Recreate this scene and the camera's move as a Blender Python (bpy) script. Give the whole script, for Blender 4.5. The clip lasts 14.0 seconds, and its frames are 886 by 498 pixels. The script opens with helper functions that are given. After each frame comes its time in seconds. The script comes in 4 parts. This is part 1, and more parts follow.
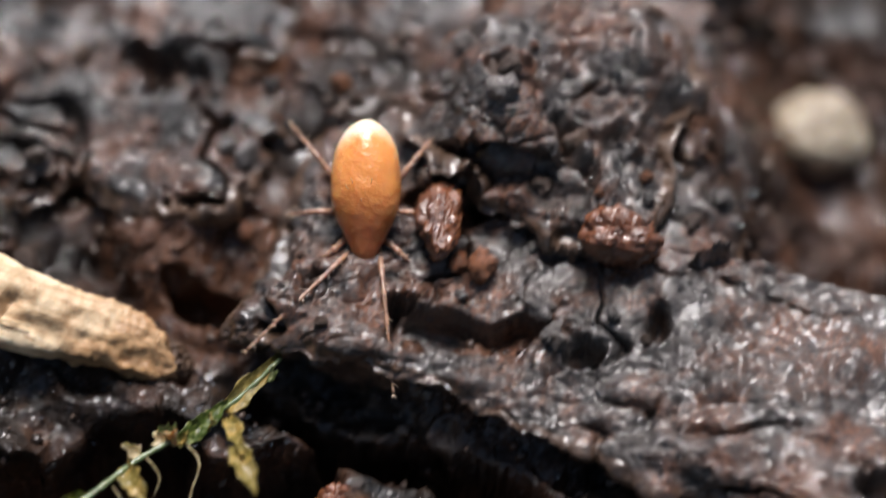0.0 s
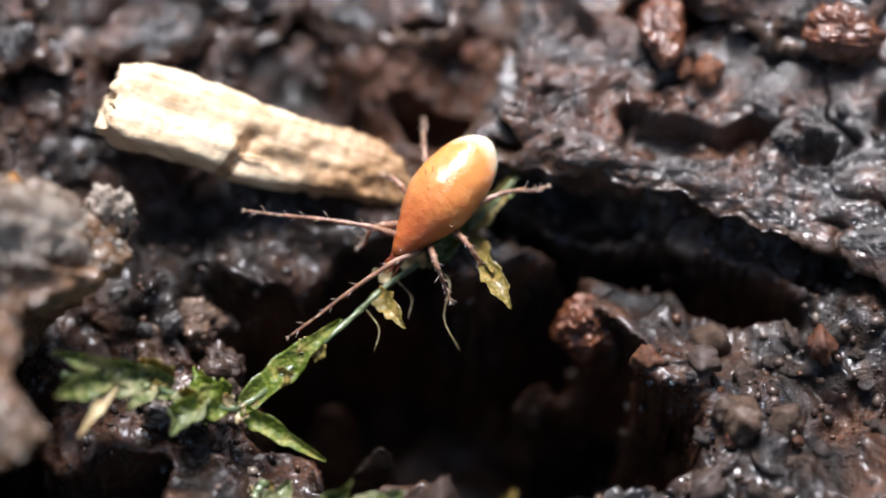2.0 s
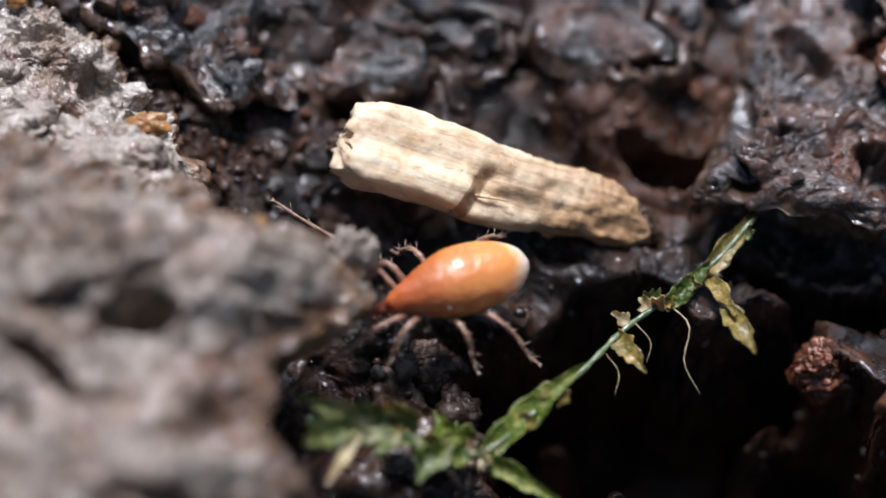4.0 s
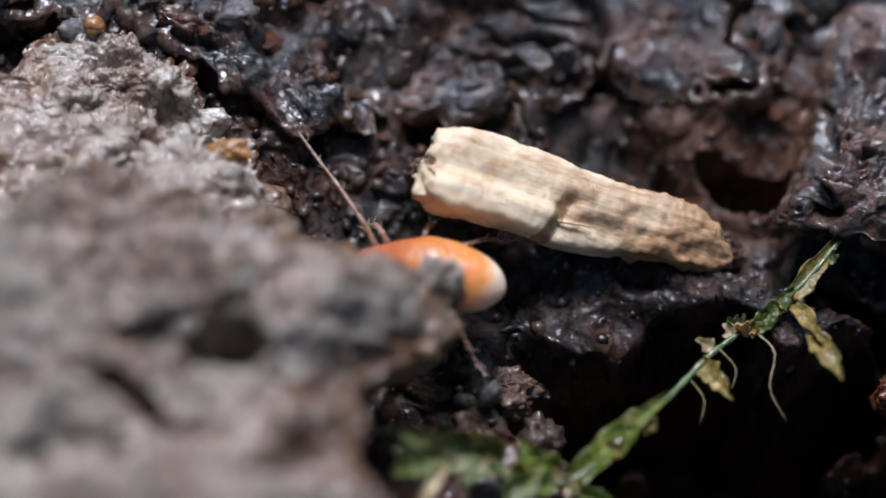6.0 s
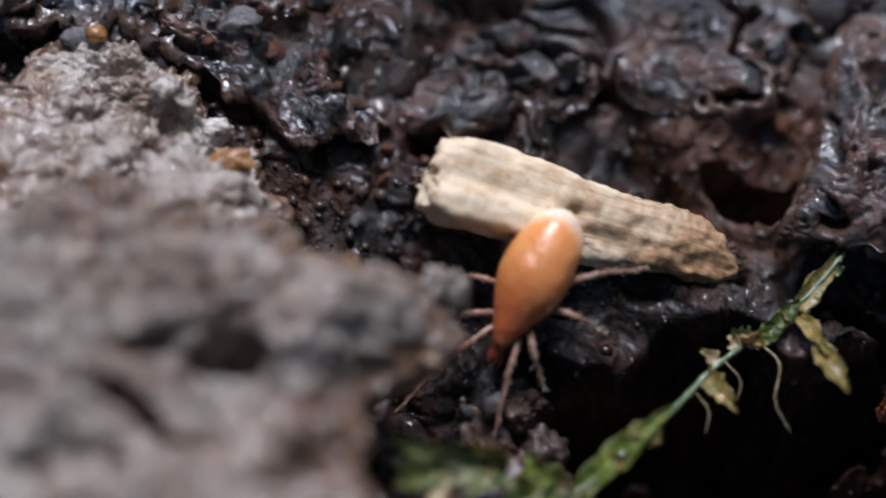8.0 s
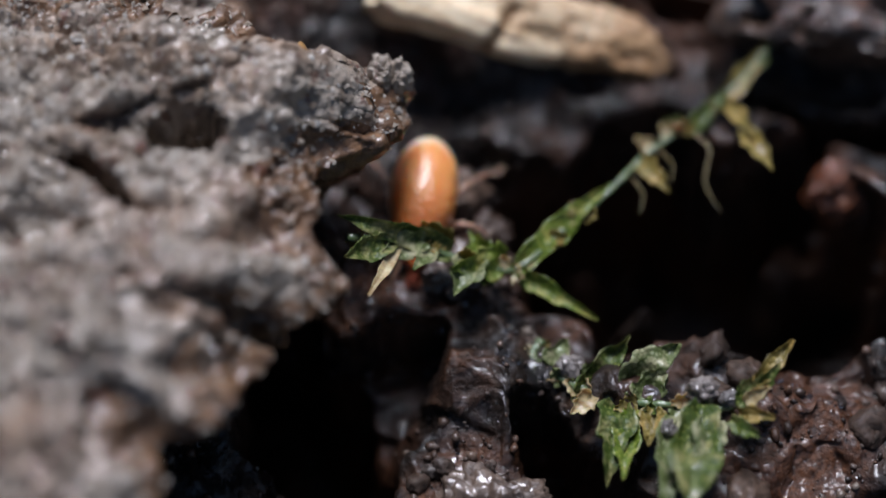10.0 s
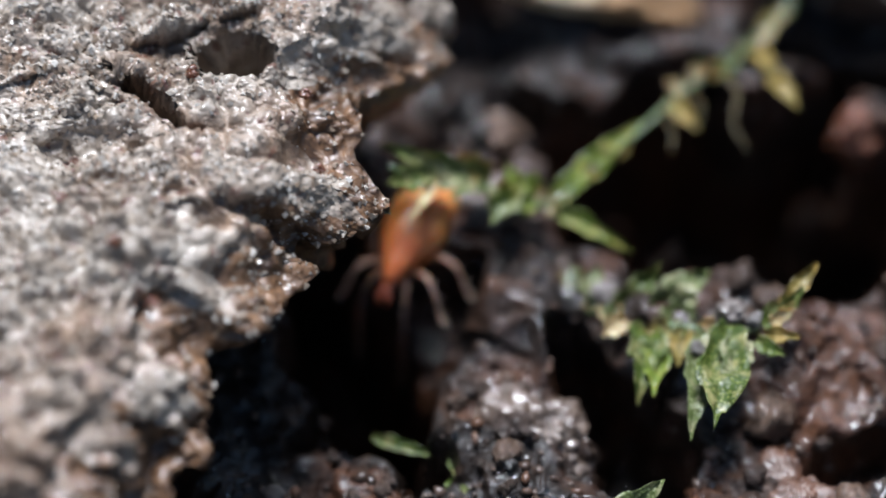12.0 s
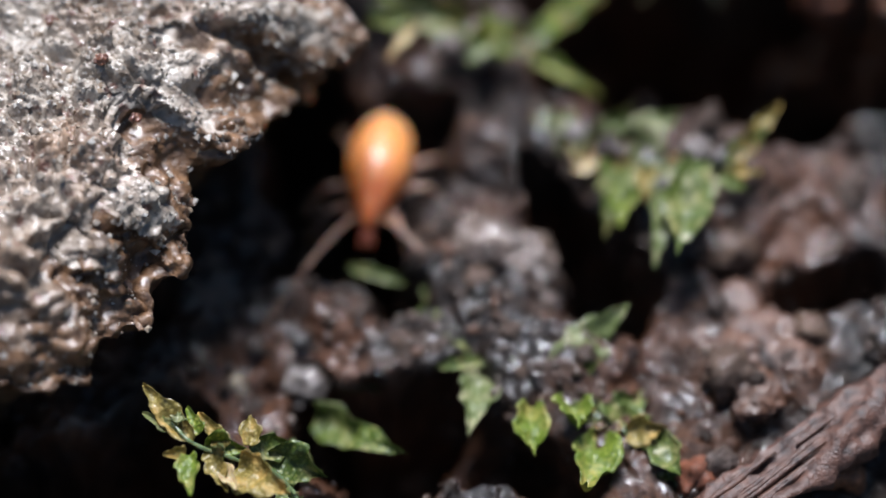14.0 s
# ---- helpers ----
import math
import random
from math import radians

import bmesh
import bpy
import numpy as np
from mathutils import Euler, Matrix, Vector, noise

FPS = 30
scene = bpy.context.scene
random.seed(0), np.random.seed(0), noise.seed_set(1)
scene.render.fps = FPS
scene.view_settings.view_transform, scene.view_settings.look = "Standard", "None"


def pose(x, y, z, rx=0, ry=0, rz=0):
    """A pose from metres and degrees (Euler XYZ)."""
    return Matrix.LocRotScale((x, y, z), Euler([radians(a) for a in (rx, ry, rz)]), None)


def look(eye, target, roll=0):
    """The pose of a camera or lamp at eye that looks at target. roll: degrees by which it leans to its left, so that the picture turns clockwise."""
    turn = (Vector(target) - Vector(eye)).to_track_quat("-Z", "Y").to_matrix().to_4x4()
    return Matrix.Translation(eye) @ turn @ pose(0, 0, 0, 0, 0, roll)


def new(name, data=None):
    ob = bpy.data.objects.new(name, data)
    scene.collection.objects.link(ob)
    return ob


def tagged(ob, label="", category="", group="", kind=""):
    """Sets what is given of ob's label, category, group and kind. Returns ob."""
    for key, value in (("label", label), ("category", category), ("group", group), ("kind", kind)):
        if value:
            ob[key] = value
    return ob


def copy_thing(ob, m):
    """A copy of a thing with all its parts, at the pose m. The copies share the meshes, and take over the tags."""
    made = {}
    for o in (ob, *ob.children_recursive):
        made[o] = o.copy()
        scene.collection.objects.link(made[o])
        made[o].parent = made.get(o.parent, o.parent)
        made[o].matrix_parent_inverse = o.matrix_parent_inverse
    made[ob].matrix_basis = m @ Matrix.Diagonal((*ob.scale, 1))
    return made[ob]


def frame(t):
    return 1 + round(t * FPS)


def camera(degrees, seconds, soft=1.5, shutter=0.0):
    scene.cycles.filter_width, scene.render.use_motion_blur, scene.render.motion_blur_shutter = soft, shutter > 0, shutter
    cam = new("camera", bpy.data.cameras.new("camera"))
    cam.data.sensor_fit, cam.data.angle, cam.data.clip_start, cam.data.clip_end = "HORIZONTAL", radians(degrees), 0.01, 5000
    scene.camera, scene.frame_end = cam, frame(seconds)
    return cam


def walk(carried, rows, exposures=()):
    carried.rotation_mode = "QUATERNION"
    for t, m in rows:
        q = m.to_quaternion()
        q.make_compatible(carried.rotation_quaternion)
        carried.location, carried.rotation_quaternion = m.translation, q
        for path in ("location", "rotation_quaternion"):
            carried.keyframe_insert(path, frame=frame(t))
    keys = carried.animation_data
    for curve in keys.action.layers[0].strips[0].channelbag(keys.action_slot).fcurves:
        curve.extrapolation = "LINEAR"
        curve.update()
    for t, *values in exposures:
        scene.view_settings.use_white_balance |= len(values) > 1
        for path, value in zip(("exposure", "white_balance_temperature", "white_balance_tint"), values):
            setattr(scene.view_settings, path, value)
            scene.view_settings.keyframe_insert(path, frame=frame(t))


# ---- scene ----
# All places below are in millimetres; MM turns them into metres.
MM = 0.001
cam = camera(16, 14.0, soft=1.6, shutter=0.4)
cam.data.dof.use_dof = True
cam.data.dof.focus_distance = 22.15 * MM
cam.data.dof.aperture_fstop = 80
PATH = [
    (0, 3.614, -9.374, 18.680, 32.686, -1.850, 3.502),
    (0.5, 3.869, -8.951, 18.938, 28.931, 1.130, 1.451),
    (1, 2.616, -9.137, 19.512, 27.187, 0.545, 0.780),
    (1.5, 2.380, -9.659, 19.415, 28.206, 0.570, 0.557),
    (2, 2.087, -9.649, 19.088, 29.284, 0.519, 0.300),
    (2.5, 1.786, -9.439, 19.044, 29.018, 0.593, 0.442),
    (3, 1.229, -9.632, 19.148, 29.319, 0.518, 0.432),
    (3.5, 0.559, -9.389, 19.078, 29.017, -0.051, 0.235),
    (6, -0.614, -8.862, 18.919, 28.951, -0.484, -0.243),
    (6.5, -0.939, -8.844, 18.871, 29.607, -0.400, -0.301),
    (7, -1.269, -8.457, 18.557, 29.958, -0.370, -0.184),
    (7.5, -0.938, -8.447, 18.608, 29.376, -0.449, 0.090),
    (8, -0.642, -8.753, 18.845, 28.991, -0.552, -0.143),
    (8.5, -0.177, -9.337, 19.005, 29.204, -0.020, -0.375),
    (10.8, -0.137, -11.329, 19.352, 29.781, 0.372, -1.007),
    (11, -0.269, -11.286, 19.391, 29.319, 0.335, -0.945),
    (11.5, -0.130, -11.842, 19.249, 30.166, 0.693, -1.007),
    (12, -0.109, -12.683, 19.268, 31.983, 0.946, -0.346),
    (12.5, -0.104, -13.259, 19.234, 33.652, 1.265, 0.690),
    (13, 0.194, -13.441, 19.151, 33.430, 1.426, 0.883),
    (13.5, 0.424, -14.142, 19.225, 32.806, 1.119, 0.637),
    (14, 0.340, -14.364, 19.244, 32.489, 1.064, 0.674),
]
# brighter and warmer at the start, as the camera's own metering sets it
EXPOSURES = [(0.0, 0.5, 6900, 10), (1.0, 0.5, 6800, 10), (2.0, 0.98, 6500, 10), (3.0, 0.85, 6250, 10), (3.7, 0.5, 6150, 10), (6.0, 0.08, 5900, 11), (7.0, -0.12, 5900, 11), (8.7, -0.1, 5850, 11), (10.8, 0.22, 6100, 8), (12.5, 0.85, 6000, 5), (14.0, 0.8, 6150, 7)]
walk(cam, [(t, pose(x * MM, y * MM, z * MM, rx, ry, rz)) for t, x, y, z, rx, ry, rz in PATH], EXPOSURES)

# ---- daylight ----
SUN_FROM = Vector((-0.03, 0.48, 0.88)).normalized()
world = bpy.data.worlds.new("world")
scene.world = world
world.use_nodes = True
sky = world.node_tree.nodes.new("ShaderNodeTexSky")
sky.sky_type = "NISHITA"
sky.sun_disc = False
sky.sun_elevation = math.asin(SUN_FROM.z)
sky.sun_rotation = math.atan2(SUN_FROM.x, SUN_FROM.y)
world.node_tree.links.new(sky.outputs[0], world.node_tree.nodes["Background"].inputs[0])
world.node_tree.nodes["Background"].inputs[1].default_value = 0.045
sun = new("sun", bpy.data.lights.new("sun", "SUN"))
sun.data.energy, sun.data.angle, sun.data.color = 5.0, radians(25), (0.98, 0.965, 1.02)
sun.matrix_world = look(SUN_FROM * 0.1, (0, 0, 0))


# ---- noise in numpy ----
def hashed(ix, iy, iz, seed):
    h = (ix.astype(np.int64) * 374761393 + iy.astype(np.int64) * 668265263 + iz.astype(np.int64) * 2147483647 + seed * 1274126177) & 0xFFFFFFFF
    h = ((h ^ (h >> 13)) * 1103515245) & 0xFFFFFFFF
    return ((h ^ (h >> 16)) & 0xFFFF) / 32767.5 - 1.0


def value_noise(p, seed=0):
    """Smooth noise from -1 to 1 at rows of places."""
    f = np.floor(p)
    u = p - f
    u = u * u * u * (u * (u * 6 - 15) + 10)
    ix, iy, iz = f.T
    out = 0
    for dx in (0, 1):
        for dy in (0, 1):
            for dz in (0, 1):
                w = np.abs(1 - dx - u[:, 0]) * np.abs(1 - dy - u[:, 1]) * np.abs(1 - dz - u[:, 2])
                out = out + w * hashed(ix + dx, iy + dy, iz + dz, seed)
    return out


def fbm(p, size, octaves=4, gain=0.5, seed=0, billow=False):
    """Layered noise whose coarsest lumps are about `size` across."""
    out, amp = 0, 1.0
    for k in range(octaves):
        turn = p @ np.array(((0.8, 0.6, 0), (-0.48, 0.64, 0.6), (0.36, -0.48, 0.8))) if k % 2 else p
        n = value_noise(turn * (2.03 ** k / size) + 17.3 * k, seed + k)
        out = out + amp * ((2.6 * np.abs(n) - 1) if billow else n)
        amp *= gain
    return out


def step(v, a, b):
    u = np.clip((v - a) / (b - a), 0, 1)
    return u * u * (3 - 2 * u)


def hump(x, y, cx, cy, sx, sy, turn=0.0):
    c, s = math.cos(radians(turn)), math.sin(radians(turn))
    u, v = (x - cx) * c + (y - cy) * s, (y - cy) * c - (x - cx) * s
    return np.exp(-0.5 * ((u / sx) ** 2 + (v / sy) ** 2))


def pit(x, y, cx, cy, sx, sy, turn=0.0):
    """A steep-walled hollow."""
    wob = 0.22 * np.sin(5.1 * x + 3.0 * y) + 0.18 * np.sin(7.7 * y - 4.2 * x)
    c, s = math.cos(radians(turn)), math.sin(radians(turn))
    u, v = ((x - cx) * c + (y - cy) * s) / sx, ((y - cy) * c - (x - cx) * s) / sy
    return 1 - step(np.sqrt(u * u + v * v) + wob, 0.72, 1.22)


def ground_height(x, y):
    """The lie of the bark under all the crumbs, with no fine relief."""
    edge = 1.90 - 0.36 * (x - 2.7)
    z = -0.80 + 0.0 * x
    z = z + 0.20 * step(y - edge, 0.0, 0.5) * step(x, 1.6, 2.6)
    # gaps between the pieces of bark
    z = z - 2.0 * pit(x, y, 2.85, -0.05, 0.62, 0.48, -10)
    z = z - 2.5 * pit(x, y, 1.72, 0.62, 1.20, 0.80, -8) - 1.1 * pit(x, y, 3.55, 1.30, 1.1, 0.16, -20)
    z = z - 2.3 * pit(x, y, -1.05, -0.95, 0.50, 1.05, 12) - 1.3 * pit(x, y, 1.85, -0.22, 0.75, 0.20, -10)
    z = z - 1.4 * pit(x, y, 1.12, -1.80, 0.34, 0.58, 15) - 1.2 * pit(x, y, 0.70, -1.12, 0.24, 0.32, 20) - 0.7 * pit(x, y, 2.68, -1.90, 0.40, 0.34) - 2.4 * pit(x, y, -2.2, -3.9, 1.3, 0.85) - 1.7 * pit(x, y, -0.55, -3.15, 0.65, 0.45) - 1.3 * pit(x, y, -1.10, -2.89, 0.22, 0.24) - 1.2 * pit(x, y, 0.44, -3.50, 0.55, 0.22) - 0.5 * pit(x, y, 0.30, 0.95, 0.45, 0.30)
    z = z - 0.7 * pit(x, y, 1.75, 2.62, 0.32, 0.16, -15) - 0.9 * pit(x, y, 0.75, 3.65, 0.25, 0.16) - 0.8 * pit(x, y, -0.35, 3.1, 0.3, 0.12, 30)
    z = z + 0.75 * (0.3 * step(-x, 0.45, 0.75) + 0.3 * step(-x, 1.25, 1.55) + 0.4 * step(-x, 2.1, 2.5)) * step(y, 0.9, 3.0) + 0.15 * hump(x, y, -1.15, 2.45, 0.35, 0.3, -30)
    z = z - 0.8 * pit(x, y, -0.55, -0.70, 0.42, 0.52)
    z = z - 1.1 * step(x, 5.3, 6.4) * step(y, 1.6, 3.0)
    z = z - 0.30 * hump(x, y, 2.0, 2.85, 0.30, 0.20) - 0.15 * hump(x, y, 1.2, 2.65, 0.5, 0.2, -20)
    z = z - 0.4 * hump(x, y, 0.8, 3.6, 0.25, 0.2) - 0.35 * hump(x, y, 3.4, 3.6, 0.3, 0.2)
    z = z + 0.12 * (y - 2.0) * step(y, 2.0, 3.0)
    return z


def ground_relief(x, y):
    p = np.stack([x, y, 0.6 * y + 0.3 * x], 1)
    warp = np.stack([fbm(p, 0.5, 2, seed=61), fbm(p, 0.5, 2, seed=71), 0 * x], 1) * 0.17
    p = p + warp
    amount = 0.35 + 0.9 * step(fbm(p, 1.1, 2, seed=5), -0.5, 0.7)
    lumps = 0.20 * fbm(p, 0.95, 2, seed=1) + 0.09 * fbm(p, 0.42, 2, 0.5, seed=3)
    return lumps + 0.035 * fbm(p * np.array((2.2, 0.8, 1.0)), 0.3, 3, 0.6, seed=41) + amount * (0.028 * fbm(p, 0.30, 3, 0.45, seed=11, billow=True) + 0.005 * fbm(p, 0.08, 2, 0.5, seed=31, billow=True))


def ground_at(x, y):
    a, b = np.array([float(x)]), np.array([float(y)])
    return float(ground_height(a, b)[0] + ground_relief(a, b)[0])


# ---- materials ----
class Nodes:
    """A short way to write a node material in millimetres."""

    def __init__(self, name):
        self.mat = bpy.data.materials.new(name)
        self.mat.use_nodes = True
        self.tree = self.mat.node_tree
        self.bsdf = self.tree.nodes["Principled BSDF"]
        coord = self.tree.nodes.new("ShaderNodeTexCoord")
        scale = self.tree.nodes.new("ShaderNodeVectorMath")
        scale.operation = "SCALE"
        scale.inputs["Scale"].default_value = 1 / MM
        self.link(coord.outputs["Object"], scale.inputs[0])
        self.where = scale.outputs[0]

    def link(self, a, b):
        self.tree.links.new(a, b)

    def noise(self, size, detail=4, rough=0.55, distort=0.0, stretch=None):
        n = self.tree.nodes.new("ShaderNodeTexNoise")
        n.inputs["Scale"].default_value = 1 / size
        n.inputs["Detail"].default_value = detail
        n.inputs["Roughness"].default_value = rough
        n.inputs["Distortion"].default_value = distort
        where = self.where
        if stretch:
            m = self.tree.nodes.new("ShaderNodeMapping")
            m.inputs["Scale"].default_value = stretch
            self.link(where, m.inputs[0])
            where = m.outputs[0]
        self.link(where, n.inputs["Vector"])
        return n.outputs["Fac"]

    def cells(self, size, feature="F1"):
        n = self.tree.nodes.new("ShaderNodeTexVoronoi")
        n.feature = feature
        n.inputs["Scale"].default_value = 1 / size
        self.link(self.where, n.inputs["Vector"])
        return n.outputs["Distance"]

    def ramp(self, fac, *stops):
        r = self.tree.nodes.new("ShaderNodeValToRGB")
        while len(r.color_ramp.elements) < len(stops):
            r.color_ramp.elements.new(0.5)
        for e, (at, colour) in zip(r.color_ramp.elements, stops):
            e.position = at
            e.color = (*colour, 1) if len(colour) == 3 else colour
        self.link(fac, r.inputs[0])
        return r.outputs[0]

    def grey(self, fac, *stops):
        return self.ramp(fac, *((at, (v, v, v)) for at, v in stops))

    def mix(self, fac, a, b, blend="MIX"):
        m = self.tree.nodes.new("ShaderNodeMix")
        m.data_type, m.blend_type = "RGBA", blend
        for socket, value in ((m.inputs[0], fac), (m.inputs[6], a), (m.inputs[7], b)):
            if isinstance(value, (int, float)):
                socket.default_value = value
            elif isinstance(value, tuple):
                socket.default_value = (*value, 1)
            else:
                self.link(value, socket)
        return m.outputs[2]

    def chance(self, kind="object"):
        if kind == "object":
            return self.tree.nodes.new("ShaderNodeObjectInfo").outputs["Random"]
        return self.tree.nodes.new("ShaderNodeNewGeometry").outputs["Random Per Island"]

    def bump(self, *layers):
        """Layers of (height, depth in mm, strength)."""
        last = None
        for height, depth, strength in layers:
            b = self.tree.nodes.new("ShaderNodeBump")
            b.inputs["Distance"].default_value = depth * MM
            b.inputs["Strength"].default_value = strength
            self.link(height, b.inputs["Height"])
            if last:
                self.link(last, b.inputs["Normal"])
            last = b.outputs[0]
        self.link(last, self.bsdf.inputs["Normal"])

    def film(self, height, depth, weight=1.0, strength=0.45, rough=0.12):
        """A film of water whose surface follows only the coarser relief."""
        b = self.tree.nodes.new("ShaderNodeBump")
        b.inputs["Distance"].default_value = depth * MM
        b.inputs["Strength"].default_value = strength
        self.link(height, b.inputs["Height"])
        self.link(b.outputs[0], self.bsdf.inputs["Coat Normal"])
        self.put(Coat_Weight=weight, Coat_Roughness=rough, Coat_IOR=1.6)

    def creased(self, size, distort=0.4):
        """Flat wet tops parted by narrow creases, with a little grain."""
        tops = self.grey(self.noise(size, 4, 0.6, distort), (0.36, 0.0), (0.50, 0.85), (0.70, 1.0))
        return self.mix(0.30, tops, self.noise(size * 0.5, 3, 0.6))

    def put(self, **values):
        for key, value in values.items():
            socket = self.bsdf.inputs[key.replace("_", " ")]
            if isinstance(value, (int, float)):
                socket.default_value = value
            elif isinstance(value, tuple):
                socket.default_value = value if len(value) == 3 and socket.type == "VECTOR" else (*value, 1)
            else:
                self.link(value, socket)
        return self


def wet_humus(name="wet_humus"):
    n = Nodes(name)
    big, mid, fine = n.noise(1.1, 3), n.noise(0.28, 4, 0.6, 0.6), n.noise(0.05, 4, 0.65)
    dark = n.ramp(mid, (0.3, (0.0025, 0.0018, 0.0016)), (0.55, (0.014, 0.008, 0.005)), (0.78, (0.066, 0.038, 0.023)))
    rust = n.ramp(fine, (0.3, (0.012, 0.004, 0.0025)), (0.7, (0.15, 0.058, 0.024)))
    colour = n.mix(n.grey(big, (0.43, 0), (0.60, 0.7)), dark, rust)
    ash = n.ramp(fine, (0.35, (0.035, 0.027, 0.023)), (0.7, (0.15, 0.122, 0.105)))
    colour = n.mix(n.grey(n.noise(0.8, 4, 0.6), (0.60, 0), (0.76, 0.2)), colour, ash)
    n.put(Base_Color=colour, Roughness=0.5, Specular_IOR_Level=0.25)
    n.film(n.creased(0.09), 0.035, n.grey(n.noise(0.22, 4, 0.65), (0.44, 0.0), (0.55, 0.9)), 0.7, 0.09)
    n.bump((mid, 0.05, 0.5), (fine, 0.028, 1.0))
    return n.mat


def soil_crust(name="soil_crust"):
    n = Nodes(name)
    big, mid, fine = n.noise(0.9, 3), n.noise(0.16, 4, 0.6), n.noise(0.03, 4, 0.7)
    pale = n.ramp(mid, (0.28, (0.115, 0.075, 0.048)), (0.42, (0.265, 0.215, 0.168)), (0.72, (0.40, 0.352, 0.298)))
    brown = n.ramp(mid, (0.3, (0.055, 0.026, 0.014)), (0.7, (0.27, 0.165, 0.095)))
    colour = n.mix(n.grey(big, (0.45, 0), (0.60, 0.8)), pale, brown)
    colour = n.mix(n.grey(n.noise(0.13, 2), (0.60, 0), (0.68, 0.85)), colour, (0.10, 0.035, 0.02))
    grit = n.grey(n.cells(0.042), (0.0, 1), (0.55, 0))
    n.put(Base_Color=colour, Roughness=n.grey(n.noise(0.035, 3), (0.36, 0.25), (0.55, 0.55)), Specular_IOR_Level=0.5)
    n.bump((mid, 0.022, 0.5), (grit, 0.014, 0.6), (fine, 0.008, 0.8))
    n.film(n.noise(0.04, 4, 0.65), 0.035, n.grey(n.noise(0.14, 4, 0.65), (0.40, 0.0), (0.50, 1.0)), 0.4, 0.09)
    return n.mat


def chip_wood(name="straw_wood"):
    n = Nodes(name)
    fibre = n.noise(0.05, 5, 0.6, 0.2, (0.10, 1.0, 1.0))
    blot = n.noise(0.35, 4, 0.6)
    colour = n.ramp(fibre, (0.25, (0.52, 0.33, 0.17)), (0.42, (0.70, 0.53, 0.335)), (0.72, (0.80, 0.68, 0.49)))
    colour = n.mix(n.grey(blot, (0.53, 0), (0.72, 0.75)), colour, (0.38, 0.21, 0.09))
    sep = n.tree.nodes.new("ShaderNodeSeparateXYZ")
    n.link(n.where, sep.inputs[0])
    burnt = n.tree.nodes.new("ShaderNodeMath")
    burnt.operation = "MULTIPLY_ADD"
    n.link(blot, burnt.inputs[0])
    burnt.inputs[1].default_value = 1.6
    n.link(sep.outputs["X"], burnt.inputs[2])
    tail = n.tree.nodes.new("ShaderNodeMapRange")
    tail.inputs["From Min"].default_value, tail.inputs["From Max"].default_value, tail.inputs["To Max"].default_value = 1.9, 2.55, 0.85
    n.link(burnt.outputs[0], tail.inputs["Value"])
    colour = n.mix(tail.outputs[0], colour, n.ramp(fibre, (0.3, (0.13, 0.052, 0.016)), (0.7, (0.46, 0.25, 0.10))))
    # a browner slanting band along the notch, on the lower half only
    lean = n.tree.nodes.new("ShaderNodeMath")
    lean.operation = "MULTIPLY_ADD"
    n.link(sep.outputs["Z"], lean.inputs[0])
    lean.inputs[1].default_value = -0.35
    n.link(sep.outputs["X"], lean.inputs[2])
    away = n.tree.nodes.new("ShaderNodeMath")
    away.operation = "COMPARE"
    n.link(lean.outputs[0], away.inputs[0])
    away.inputs[1].default_value, away.inputs[2].default_value = 1.04, 0.055
    low = n.tree.nodes.new("ShaderNodeMapRange")
    low.inputs["From Min"].default_value, low.inputs["From Max"].default_value, low.inputs["To Min"].default_value, low.inputs["To Max"].default_value = -0.02, 0.10, 1.0, 0.0
    n.link(sep.outputs["Z"], low.inputs["Value"])
    notch_brown = n.tree.nodes.new("ShaderNodeMath")
    notch_brown.operation = "MULTIPLY"
    n.link(away.outputs[0], notch_brown.inputs[0])
    n.link(n.grey(n.noise(0.12, 3), (0.30, 0.2), (0.55, 0.9)), notch_brown.inputs[1])
    band = n.tree.nodes.new("ShaderNodeMath")
    band.operation = "MULTIPLY"
    n.link(notch_brown.outputs[0], band.inputs[0])
    n.link(low.outputs[0], band.inputs[1])
    colour = n.mix(band.outputs[0], colour, (0.30, 0.17, 0.08))
    colour = n.mix(n.grey(n.noise(0.09, 4, 0.65, 0.6, (0.5, 1.0, 1.0)), (0.60, 0), (0.72, 0.75)), colour, (0.26, 0.12, 0.05))
    n.put(Base_Color=colour, Roughness=0.55, Subsurface_Weight=0.15, Subsurface_Radius=(0.08, 0.05, 0.03), Subsurface_Scale=MM)
    n.bump((fibre, 0.012, 0.7), (n.noise(0.04, 3), 0.008, 0.6))
    return n.mat


